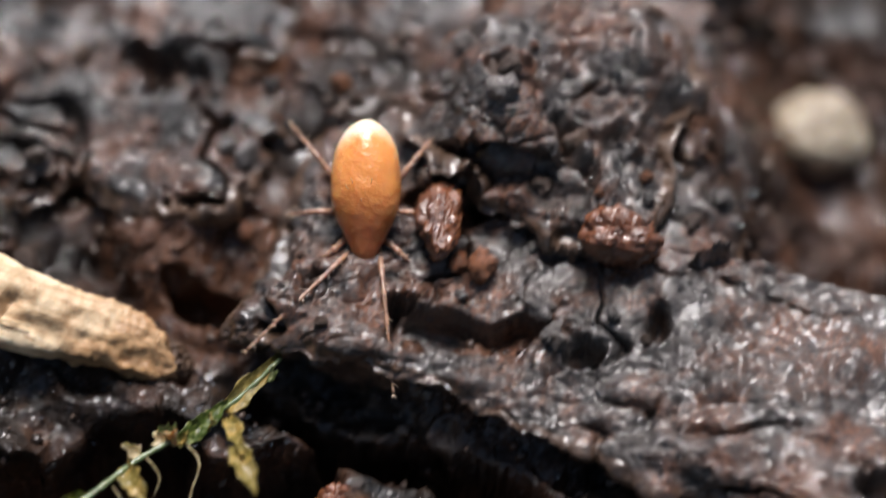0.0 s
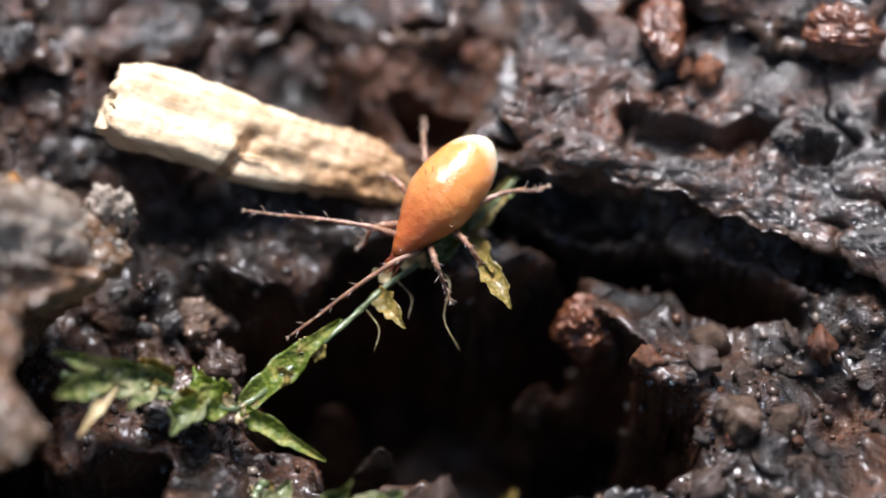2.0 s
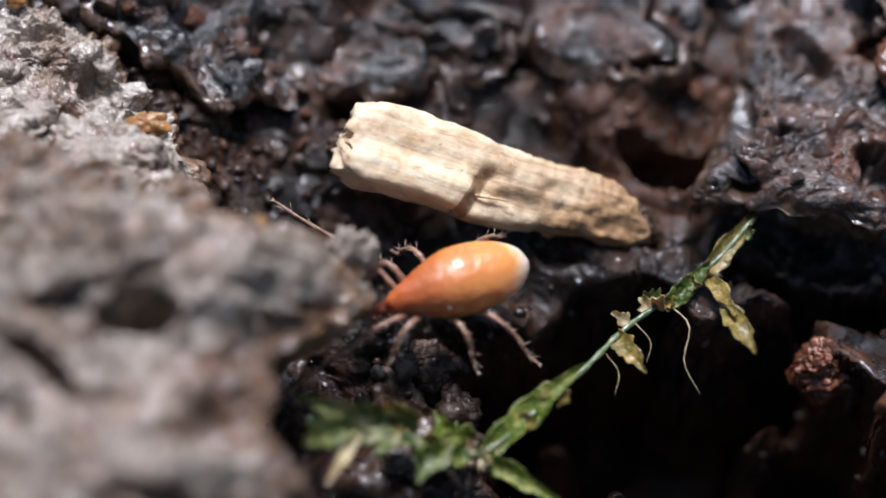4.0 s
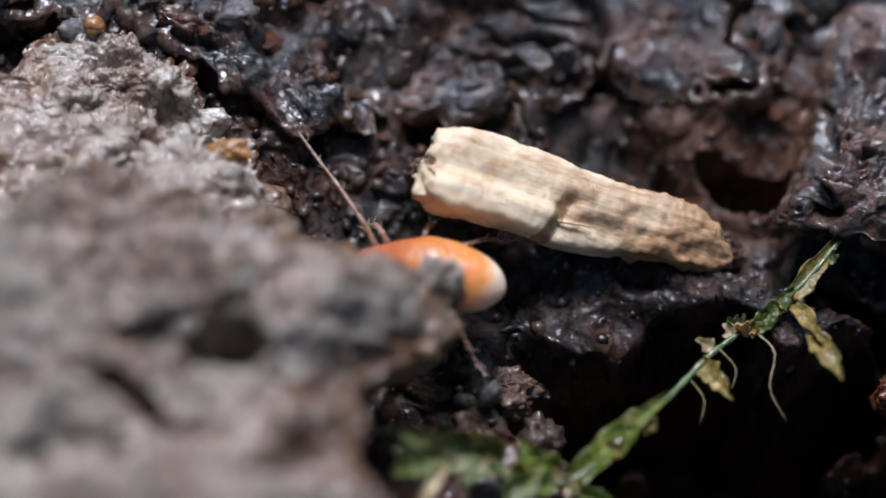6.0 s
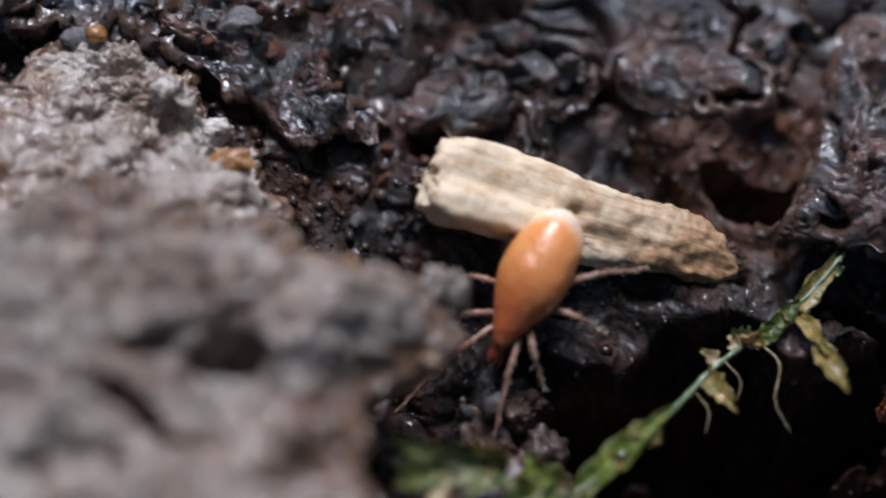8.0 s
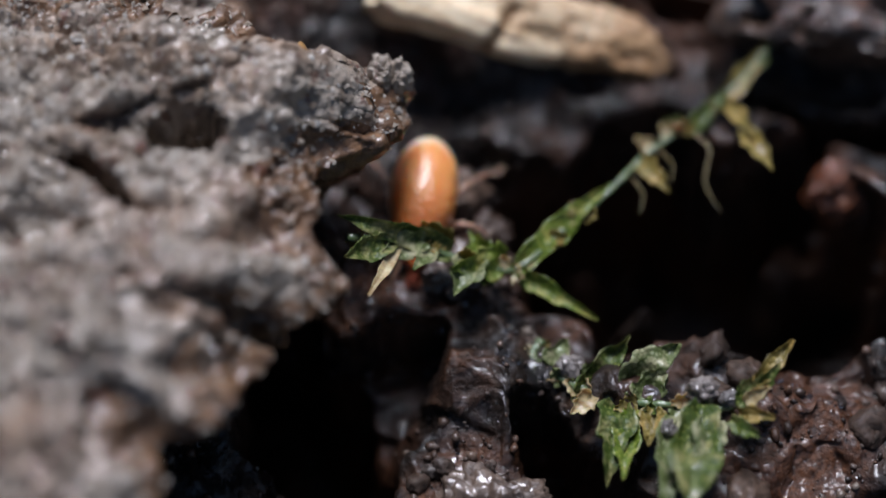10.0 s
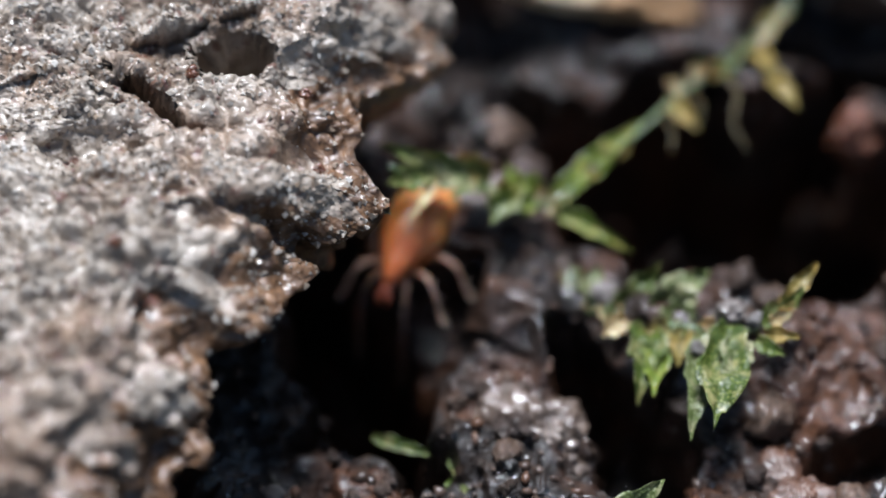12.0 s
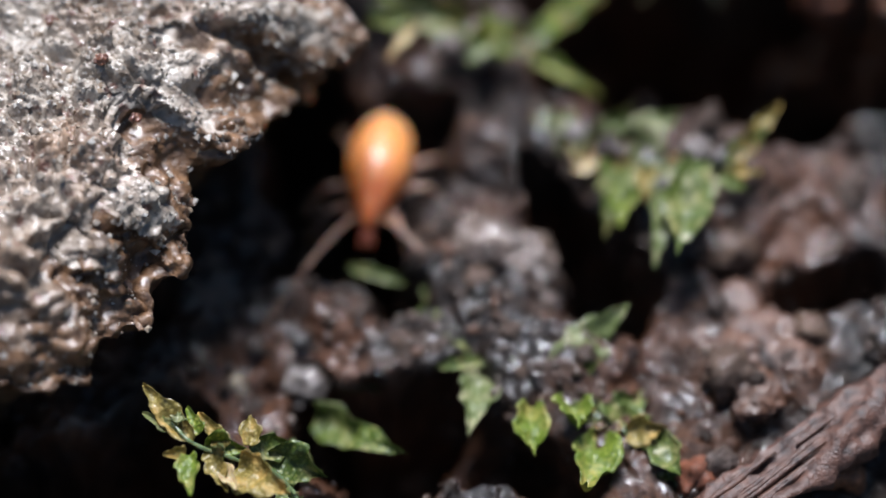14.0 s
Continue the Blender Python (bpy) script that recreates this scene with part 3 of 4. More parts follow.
slab("rotten_mass", [(3.25, 3.15, -0.1), (3.7, 3.1, -0.05), (4.05, 2.95, -0.05), (4.35, 2.80, -0.05), (4.7, 2.72, -0.02), (5.0, 3.0, 0.0), (5.2, 3.5, 0.0), (5.25, 4.3, 0.0), (4.8, 5.1, 0.0), (3.9, 5.0, 0.0), (3.3, 4.3, 0.0), (3.1, 3.6, -0.05)],
     (4.2, 3.9, 0.3), lambda x, y: 0.30 + 0.10 * np.sin(3 * x) * np.cos(2.5 * y), RIDGE, "crumbling grey-brown mass of rotten wood on the bark", "rotten wood", 420, 80, -0.7, 0.35, (0.16, 0.035, 0.004), 261, 0.5, FLANK, cracks=0.16)
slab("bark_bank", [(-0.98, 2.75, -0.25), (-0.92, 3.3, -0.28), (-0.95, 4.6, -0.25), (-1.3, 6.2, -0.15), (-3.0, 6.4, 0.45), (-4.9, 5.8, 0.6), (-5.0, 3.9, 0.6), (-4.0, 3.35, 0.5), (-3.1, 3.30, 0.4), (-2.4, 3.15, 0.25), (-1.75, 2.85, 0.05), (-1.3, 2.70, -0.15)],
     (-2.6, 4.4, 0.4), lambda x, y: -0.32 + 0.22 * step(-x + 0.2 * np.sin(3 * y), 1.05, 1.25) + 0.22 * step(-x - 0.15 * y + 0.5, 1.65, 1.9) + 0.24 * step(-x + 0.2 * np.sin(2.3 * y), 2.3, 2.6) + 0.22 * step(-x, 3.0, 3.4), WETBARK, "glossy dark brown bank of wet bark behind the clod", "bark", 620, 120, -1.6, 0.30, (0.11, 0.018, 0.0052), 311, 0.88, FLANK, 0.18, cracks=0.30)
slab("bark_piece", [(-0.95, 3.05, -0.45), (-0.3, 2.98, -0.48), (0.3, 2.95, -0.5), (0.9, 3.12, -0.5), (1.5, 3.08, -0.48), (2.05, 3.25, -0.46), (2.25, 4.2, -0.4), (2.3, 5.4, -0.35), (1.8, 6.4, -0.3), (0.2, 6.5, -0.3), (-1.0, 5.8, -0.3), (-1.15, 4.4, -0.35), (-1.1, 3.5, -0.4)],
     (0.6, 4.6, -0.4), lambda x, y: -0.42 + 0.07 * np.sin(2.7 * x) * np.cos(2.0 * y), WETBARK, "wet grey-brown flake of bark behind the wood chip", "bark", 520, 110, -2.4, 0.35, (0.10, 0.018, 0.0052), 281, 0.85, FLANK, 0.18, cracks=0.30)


# ---- the chip of straw-coloured wood ----
def build_chip():
    chip = tagged(new("wood_chip"), "pale straw-coloured splinter of wood with a brown broken end", "wood chip")
    a, b = Vector((-0.55, 2.27, 0.02)), Vector((1.55, 2.01, -0.72))
    along = (b - a).normalized()
    across = along.cross(Vector((0, 0.95, 0.31))).normalized()
    up = across.cross(along).normalized()
    m = Matrix((along, -across, up)).transposed().to_4x4()
    m.translation = a
    length = (b - a).length
    n, sides = 150, 72
    u = np.linspace(0, 1, n)
    ang = np.linspace(0, 2 * math.pi, sides, endpoint=False)
    rows = []
    for t in u:
        blunt = 1 - 0.22 * (1 - float(step(np.array(t), 0.0, 0.10))) ** 2
        half_h = (0.315 - 0.05 * t - 0.07 * float(step(np.array(t), 0.45, 1.0))) * blunt * (1 - 0.35 * float(step(np.array(t), 0.93, 1.0)) ** 2)
        half_w = (0.19 - 0.06 * t) * blunt
        ca, sa = np.cos(ang), np.sin(ang)
        r = (np.abs(ca) ** 5.5 + np.abs(sa) ** 5.5) ** (-1 / 5.5)
        y, z = half_w * r * ca, half_h * r * sa
        # the front is split: a ledge runs along the bottom as far as the notch
        front = step(-ca, 0.1, 0.6)
        ledge = step(-z, 0.02, 0.10) * step(np.array(t), 0.46, 0.50)
        y = y + front * 0.05 * ledge * (1 - 0.7 * step(np.array(t), 0.55, 0.95))
        y = y + front * 0.07 * np.exp(-((t - 0.48 - 0.16 * z) / 0.03) ** 2) * step(-z, -0.12, 0.0)
        y = y - front * 0.05 * step(-z, 0.06, 0.14) * (1 - step(np.array(t), 0.42, 0.48))
        y = y - front * 0.02 * np.exp(-((z - 0.10) / 0.06) ** 2)
        end = 0.02 * math.sin(9 * t)
        slant = (0.03 * z / half_h + 0.05) * (1 - step(np.array(t), 0.0, 0.4)) - 0.10 * z / half_h * step(np.array(t), 0.75, 1.0)
        rows.append(np.stack([t * length + slant, y, z + end], 1))
    v = np.concatenate(rows)
    index = np.repeat(np.arange(n), sides)
    faces = grid_faces(n, sides, True)
    nrm = normals_of(v, faces)
    q = v * np.array((0.16, 1, 1))
    v = v + nrm * (0.009 * fbm(q, 0.07, 3, 0.6, 301) + 0.022 * fbm(v, 0.38, 2, 0.5, 311) + 0.016 * fbm(v, 0.11, 3, 0.6, 321) * (0.6 + step(v[:, 0], 1.2, 2.0)))[:, None]
    ragged = value_noise(np.stack([v[:, 1] * 16, v[:, 2] * 16, 0 * v[:, 0]], 1), 7)
    v[:, 0] += np.where(index < 4, 0.03 * ragged, 0) + np.where(index > n - 5, 0.03 * ragged, 0)
    # rounded ends
    for k, sgn in ((0, -1), (n - 1, 1)):
        ringv = v[k * sides : (k + 1) * sides]
        centre = ringv.mean(0)
        base = len(v)
        caps = [centre + (ringv - centre) * f + np.array((sgn * d, 0, 0)) + 0.006 * np.random.randn(sides, 3) for f, d in ((0.95, 0.014), (0.72, 0.024), (0.40, 0.028), (0.06, 0.03))]
        caps = [c + np.array((1.0, 0, 0)) * (0.035 * value_noise(np.stack([c[:, 1] * 22, c[:, 2] * 22, 0 * c[:, 0]], 1), 8))[:, None] for c in caps]
        v = np.concatenate([v, *caps])
        loops = [np.arange(k * sides, (k + 1) * sides)] + [np.arange(base + j * sides, base + (j + 1) * sides) for j in range(4)]
        for p, q2 in zip(loops, loops[1:]):
            for c in range(sides):
                d = (c + 1) % sides
                quad = (int(p[c]), int(p[d]), int(q2[d]), int(q2[c]))
                faces.append(quad if sgn > 0 else quad[::-1])
        last = tuple(int(i) for i in loops[-1])
        faces.append(last if sgn > 0 else last[::-1])
    part("body", v, faces, STRAW, chip)
    # loose fibres along the lower edge
    for k in range(2):
        x0 = 0.25 + 0.5 * k
        line = [(x0 + 0.5 * s, -0.150 + 0.03 * s + 0.02 * math.sin(4 * s + k), -0.26 + 0.03 * (k % 3) + 0.10 * x0 * 0.5 + 0.05 * s) for s in np.linspace(0, 1, 8)]
        part("fibre", *tube(line, 0.010 * np.sin(np.linspace(0.3, 2.9, 8)) + 0.003, 7), STRAW, chip)
    chip.matrix_world = Matrix.Translation(m.translation * MM) @ m.to_3x3().to_4x4()


build_chip()


# ---- leafy liverwort ----
def leaf_mesh(length, width, cup=0.25, bend=0.2, thick=0.012, ragged=0.15, seed=0):
    """A leaf from the origin along +y with its face up (+z), its edge worn and its blade rumpled."""
    rng = np.random.RandomState(seed)
    rows, cols = 22, 13
    t, s = np.meshgrid(np.linspace(0, 1, rows), np.linspace(-1, 1, cols), indexing="ij")
    fat = rng.uniform(0.55, 0.85)
    w = width * 0.5 * (np.sin(math.pi * np.minimum(1, t * 0.95 + 0.05) ** fat) ** 0.85) * (1 - 0.75 * t ** 5) + 0.012
    off = rng.uniform(0, 50)
    edge = value_noise(np.stack([t.ravel() * 9 + off, np.sign(s.ravel()) * 3.0, 0 * t.ravel()], 1), 3).reshape(t.shape)
    x = w * s * (1 + ragged * 1.6 * edge * np.abs(s) ** 3) + 0.10 * width * np.sin(2.2 * t + off)
    rump = fbm(np.stack([x.ravel() + off, t.ravel() * length, 0 * t.ravel()], 1), 0.16, 3, 0.6, 5).reshape(t.shape)
    y = length * t + 0.12 * width * edge * np.abs(s) * t
    z = cup * width * s * s * (1 - 0.4 * t) + bend * length * t * t + 0.20 * width * rump - 0.03 * width * np.exp(-(s / 0.12) ** 2)
    top = np.stack([x.ravel(), y.ravel(), z.ravel()], 1)
    low = top - np.array((0, 0, thick))
    v = np.concatenate([top, low])
    n = len(top)
    f = grid_faces(rows, cols)
    faces = list(f) + [tuple(i + n for i in q[::-1]) for q in f]
    edge = [c for c in range(cols)] + [r * cols + cols - 1 for r in range(1, rows)] + [(rows - 1) * cols + c for c in range(cols - 2, -1, -1)] + [r * cols for r in range(rows - 2, 0, -1)]
    for a, b in zip(edge, edge[1:] + edge[:1]):
        faces.append((a, a + n, b + n, b))
    return v, faces


def leaf_between(base, tip, width, face, **more):
    """Leaf vertices from base to tip, with its face turned towards `face`."""
    base, tip = Vector(base), Vector(tip)
    y = (tip - base).normalized()
    z = Vector(face)
    z = (z - z.dot(y) * y).normalized()
    x = y.cross(z)
    v, faces = leaf_mesh((tip - base).length, width, **more)
    m = np.array((x, y, z))
    return v @ m + np.array(base), faces


UP = (0.0, -0.5, 0.86)


def sprig(name, label, stem, stem_radius, leaves, hairs=(), scales=0, seed=0):
    """A shoot: a stem through points, and leaves of (base, tip, width, face, material, cup)."""
    top = tagged(new(name), label, "liverwort")
    pts = curve_points(stem, 8 * len(stem))
    rad = np.linspace(stem_radius, stem_radius * 0.6, len(pts)) * (1 + 0.18 * np.sin(np.arange(len(pts)) * 1.9))
    part("stem", *tube(pts, rad, 9), STEM, top)
    for k, (base, tip, width, face, material, cup) in enumerate(leaves):
        part("leaf", *leaf_between(base, tip, width, face, cup=cup, bend=0.10 * (-1) ** k, seed=k + len(name)), material, top)
    rng = np.random.RandomState(seed + 50)
    for k in range(scales):
        base = pts[rng.randint(2, len(pts) - 2)] + rng.uniform(-0.03, 0.03, 3)
        way = np.array((rng.uniform(-1, 1), rng.uniform(-1, 0.6), rng.uniform(-0.1, 0.7)))
        tip = base + way / np.linalg.norm(way) * rng.uniform(0.06, 0.17)
        part("scale_leaf", *leaf_between(base, tip, rng.uniform(0.05, 0.12), UP, cup=0.3, bend=rng.uniform(-0.3, 0.4), ragged=0.3, seed=k + seed), (GREEN, YELLOW, SILVER, DRY)[rng.randint(4)], top)
    for line, radius in hairs:
        pts = curve_points(line, 12)
        part("rhizoid", *tube(pts, np.linspace(0.8 * radius, radius * 0.25, 12) * (1 + 0.25 * np.sin(np.arange(12) * 2.3)), 6), DRY, top)
    return top


def build_liverworts():
    # the shoot that bridges the gap, from the fork to its yellow tip
    sprig("liverwort_shoot", "creeping green liverwort shoot with a yellowed torn tip across the gap",
          [(-0.75, 0.12, -0.08), (-0.30, 0.18, -0.30), (0.20, 0.10, -0.50), (0.47, 0.13, -0.58), (0.80, 0.40, -0.52), (1.15, 0.75, -0.56), (1.45, 1.10, -0.62), (1.75, 1.35, -0.64), (2.10, 1.62, -0.58), (2.40, 1.95, -0.50)], 0.030,
          [((0.42, 0.08, -0.58), (1.13, 0.72, -0.46), 0.17, UP, LIME, 0.25), ((0.45, 0.12, -0.58), (1.04, -0.23, -0.72), 0.12, UP, LIME, 0.3),
           ((0.40, 0.15, -0.56), (-0.05, 0.02, -0.38), 0.24, UP, LIME, 0.2), ((0.15, 0.12, -0.48), (0.02, -0.22, -0.34), 0.22, UP, SILVER, 0.3),
           ((-0.02, 0.16, -0.40), (-0.85, 0.24, 0.03), 0.18, UP, GREEN, 0.3), ((-0.20, 0.20, -0.32), (-0.50, 0.02, -0.14), 0.17, UP, SILVER, 0.3), ((-0.05, 0.18, -0.38), (-0.22, 0.36, -0.26), 0.18, UP, YELLOW, 0.3), ((0.25, 0.12, -0.50), (0.10, 0.34, -0.40), 0.17, UP, LIME, 0.3), ((-0.15, 0.18, -0.34), (-0.30, -0.10, -0.18), 0.10, UP, SILVER, 0.3)]
           + [((-0.38, 0.16, -0.25), (-0.58, -0.33, -0.04), 0.06, UP, DRY, 0.3), ((-0.45, 0.16, -0.20), (-0.80, -0.10, 0.0), 0.18, UP, GREEN, 0.3),
           ((2.02, 1.55, -0.60), (2.42, 2.02, -0.48), 0.13, UP, YELLOW, 0.3), ((2.05, 1.52, -0.60), (2.22, 1.08, -0.44), 0.10, UP, YELLOW, 0.3), ((2.16, 1.18, -0.46), (2.30, 0.80, -0.34), 0.15, UP, YELLOW, 0.3),
           ((1.72, 1.28, -0.64), (2.06, 1.60, -0.56), 0.12, UP, GREEN, 0.3), ((1.40, 1.05, -0.62), (1.58, 0.74, -0.52), 0.13, UP, YELLOW, 0.4)],
          [([(1.75, 1.32, -0.64), (1.90, 1.12, -0.60), (1.86, 0.86, -0.66), (1.97, 0.64, -0.72)], 0.010), ([(1.30, 0.92, -0.62), (1.40, 0.78, -0.66), (1.37, 0.62, -0.70)], 0.008), ([(1.52, 1.15, -0.62), (1.63, 1.02, -0.66), (1.60, 0.88, -0.7)], 0.008)], 26, 1)
    # the bushy shoot below it
    sprig("liverwort_tuft", "bushy pale green liverwort tuft with pointed leaves and grit on it",
          [(0.62, -0.35, -0.80), (0.57, -0.51, -0.81), (0.91, -0.8, -0.71), (1.22, -0.95, -0.62), (1.53, -1.03, -0.53), (1.88, -1.11, -0.42), (2.13, -0.95, -0.35)], 0.040,
          [((0.86, -0.83, -0.73), (1.24, -0.45, -0.56), 0.19, UP, GREEN, 0.35), ((1.17, -0.86, -0.64), (1.6, -0.61, -0.45), 0.28, UP, SILVER, 0.25), ((0.91, -0.74, -0.74), (1.06, -0.52, -0.69), 0.16, UP, SILVER, 0.3),
           ((1.17, -0.98, -0.58), (1.04, -1.59, -0.52), 0.26, UP, GREEN, 0.35), ((1.22, -1.05, -0.6), (1.15, -1.63, -0.54), 0.18, UP, LIME, 0.3), ((1.54, -1.15, -0.46), (1.41, -1.99, -0.36), 0.21, UP, SILVER, 0.25),
           ((1.74, -1.13, -0.37), (1.53, -2.03, -0.3), 0.33, UP, GREEN, 0.25), ((1.79, -1.22, -0.39), (1.65, -1.73, -0.33), 0.22, UP, SILVER, 0.25), ((1.3, -0.96, -0.6), (1.47, -0.7, -0.5), 0.2, UP, SILVER, 0.3)]
           + [((1.37, -1.04, -0.53), (1.32, -1.32, -0.51), 0.15, UP, YELLOW, 0.3), ((1.96, -1.14, -0.37), (2.13, -0.91, -0.25), 0.12, UP, GREEN, 0.3), ((2.08, -1.01, -0.28), (2.35, -0.73, -0.14), 0.11, UP, YELLOW, 0.4),
           ((2.04, -1.08, -0.32), (2.24, -0.88, -0.19), 0.1, UP, GREEN, 0.3), ((1.95, -1.18, -0.37), (2.17, -1.29, -0.24), 0.1, UP, YELLOW, 0.3), ((2, -1.11, -0.34), (2.17, -1.05, -0.23), 0.09, UP, DRY, 0.3),
           ((1.91, -1.22, -0.38), (2.07, -1.41, -0.28), 0.1, UP, GREEN, 0.3), ((0.97, -0.88, -0.65), (0.8, -1.04, -0.65), 0.13, UP, DRY, 0.4), ((0.71, -0.59, -0.77), (0.8, -0.4, -0.7), 0.17, UP, SILVER, 0.3)]
           + [((0.67, -0.56, -0.78), (0.55, -0.72, -0.77), 0.12, UP, GREEN, 0.3), ((0.01, -0.79, -0.98), (0.36, -0.77, -0.83), 0.13, UP, YELLOW, 0.3), ((0.18, -0.81, -0.93), (0.05, -0.95, -0.94), 0.1, UP, GREEN, 0.3)],
          (), 22, 2)
    # the shoot nearest to the lens at the end
    sprig("liverwort_shoot", "bright green liverwort shoot with cupped oval leaves over pale crumbs",
          [(-1.01, -2.00, -1.00), (-0.53, -2.33, -0.98), (-0.15, -2.44, -0.88), (0.19, -2.57, -0.82), (0.56, -2.80, -0.76), (0.97, -3.11, -0.72), (1.33, -3.34, -0.72), (1.53, -3.65, -0.74)], 0.044,
          [((0.62, -2.80, -0.72), (1.18, -2.28, -0.56), 0.30, UP, SILVER, 0.2), ((0.16, -2.73, -0.78), (0.03, -3.28, -0.62), 0.26, UP, SILVER, 0.2),
           ((-0.34, -2.07, -0.85), (0.04, -2.53, -0.78), 0.09, UP, GREEN, 0.3), ((-1.00, -2.05, -0.95), (-0.46, -2.45, -0.80), 0.09, UP, GREEN, 0.4),
           ((-1.10, -2.94, -0.98), (-0.39, -3.39, -0.74), 0.26, UP, GREEN, 0.3), ((0.50, -3.07, -0.66), (0.50, -3.48, -0.56), 0.22, UP, LIME, 0.5)]
           + [((0.80, -3.05, -0.62), (0.79, -3.37, -0.52), 0.26, UP, LIME, 0.5), ((1.09, -3.19, -0.70), (1.28, -2.88, -0.62), 0.30, UP, GREEN, 0.2),
           ((0.96, -3.28, -0.66), (0.83, -3.86, -0.52), 0.28, UP, LIME, 0.3), ((1.17, -3.28, -0.66), (1.43, -3.30, -0.55), 0.20, UP, YELLOW, 0.3),
           ((1.33, -3.26, -0.70), (1.56, -3.68, -0.60), 0.24, UP, GREEN, 0.3), ((-0.61, -2.72, -0.98), (-0.74, -2.44, -0.92), 0.26, UP, GREEN, 0.2)]
           + [((-0.53, -2.47, -1.00), (-0.94, -2.74, -0.95), 0.20, UP, GREEN, 0.3), ((0.23, -2.62, -0.74), (0.56, -2.89, -0.68), 0.14, UP, LIME, 0.3),
           ((0.15, -2.60, -0.78), (-0.23, -2.69, -0.70), 0.08, UP, GREEN, 0.3), ((-0.89, -1.65, -0.95), (-0.45, -1.84, -0.90), 0.08, UP, GREEN, 0.3),
           ((-0.28, -1.84, -0.90), (-0.15, -2.32, -0.84), 0.14, UP, GREEN, 0.3), ((-1.40, -3.37, -0.75), (-1.03, -3.54, -0.70), 0.24, UP, GREEN, 0.3)]
           + [((0.72, -2.92, -0.72), (0.97, -2.69, -0.62), 0.12, UP, GREEN, 0.3)],
          (), 44, 3)
    sprig("liverwort_shoot", "yellow-green liverwort tip with narrow spreading leaves",
          [(-0.8, -4.4, -0.7), (-1.28, -3.82, -0.35), (-1.59, -3.76, -0.17), (-1.89, -3.72, 0), (-2.06, -3.55, 0.05)], 0.022,
          [((-1.89, -3.7, 0), (-2.23, -3.3, 0.1), 0.15, UP, YELLOW, 0.3), ((-2.01, -3.64, 0.02), (-2.25, -3.52, 0.08), 0.08, UP, GREEN, 0.3), ((-1.93, -3.81, 0), (-2.09, -3.83, 0.05), 0.08, UP, YELLOW, 0.3),
           ((-1.91, -3.82, 0), (-1.87, -4.13, 0.05), 0.14, UP, LIME, 0.3), ((-1.67, -3.7, -0.1), (-1.87, -3.46, -0.02), 0.11, UP, YELLOW, 0.3), ((-1.51, -3.66, -0.15), (-1.51, -3.44, -0.08), 0.13, UP, YELLOW, 0.3),
           ((-1.58, -3.79, -0.15), (-1.19, -4.1, -0.1), 0.28, UP, YELLOW, 0.3), ((-1.78, -3.74, -0.08), (-1.64, -4.04, -0.05), 0.14, UP, YELLOW, 0.3), ((-1.82, -3.69, -0.1), (-1.55, -3.7, -0.15), 0.18, UP, LIME, 0.3)]
           + [((-1.4, -3.67, -0.3), (-1, -3.79, -0.4), 0.3, UP, GREEN, 0.3), ((-1.52, -3.65, -0.25), (-1.21, -3.55, -0.35), 0.2, UP, GREEN, 0.3), ((-1.86, -3.62, -0.05), (-1.95, -3.43, 0), 0.09, UP, LIME, 0.3),
           ((-1.72, -3.82, -0.1), (-1.56, -4.07, -0.05), 0.1, UP, DRY, 0.3)],
          (), 6, 4)


build_liverworts()


# ---- crumbs and clods ----
def lump(name, at, size, material, label, category="soil crumb", seed=0, rough=0.25, group=""):
    big = max(size) > 0.2
    v, faces = ball(64, 84) if big else ball(28, 36)
    p = v + 31.7 * seed
    r = 1 + rough * fbm(p, 1.0, 2, 0.5, 401 + seed, True) * 0.6 + min(0.10, rough * 0.25) * fbm(p, 0.35, 3, 0.55, 431 + seed, True)
    if big:
        r = r + min(0.06, rough * 0.2) * fbm(p, 0.16, 2, 0.6, 451 + seed, True)
    v = v * r[:, None] * np.asarray(size, float)
    ob = part(name, v, faces, material, at=at)
    return tagged(ob, label, category, group)


def settle(x, y, above=0.0):
    return (x, y, ground_at(x, y) + above)


lump("soil_crumb", (-0.30, 2.40, -0.50), (0.34, 0.26, 0.32), BROWNS, "dark soil crumb that props up the wood chip", "soil crumb", 21, 0.2)
lump("soil_crumb", (1.45, 2.02, -0.95), (0.36, 0.24, 0.34), BROWNS, "dark soil crumb that props up the wood chip", "soil crumb", 22, 0.2)
lump("rusty_crumb", (2.88, 1.02, -1.10), (0.24, 0.22, 0.30), RUST, "rust-brown rounded crumb of rotten wood in the gap", "wood crumb", 3, 0.24)
lump("rusty_crumb", (4.72, 2.82, 0.0), (0.30, 0.20, 0.22), RUST, "dark red-brown lump at the foot of the rotten mass", "wood crumb", 5, 0.2)
lump("pale_grain", settle(6.3, 4.8, 0.15), (0.42, 0.34, 0.30), PALE, "pale cream rounded grain lying on the bark", "grain", 8, 0.12)
lump("soil_crumb", (-0.44, 1.22, 0.16), (0.17, 0.16, 0.27), CRUST, "small grey knobbly crumb of soil stuck on the clod", "soil crumb", 9, 0.3)
lump("soil_crumb", (0.28, -1.72, -0.95), (0.50, 0.42, 0.30), SOIL, "brown rounded soil crumb below the liverwort", "soil crumb", 12, 0.3)
lump("soil_crumb", (-0.02, 0.20, -0.75), (0.30, 0.24, 0.24), SOIL, "pale grey soil crumb under the liverwort shoot", "soil crumb", 14, 0.3)
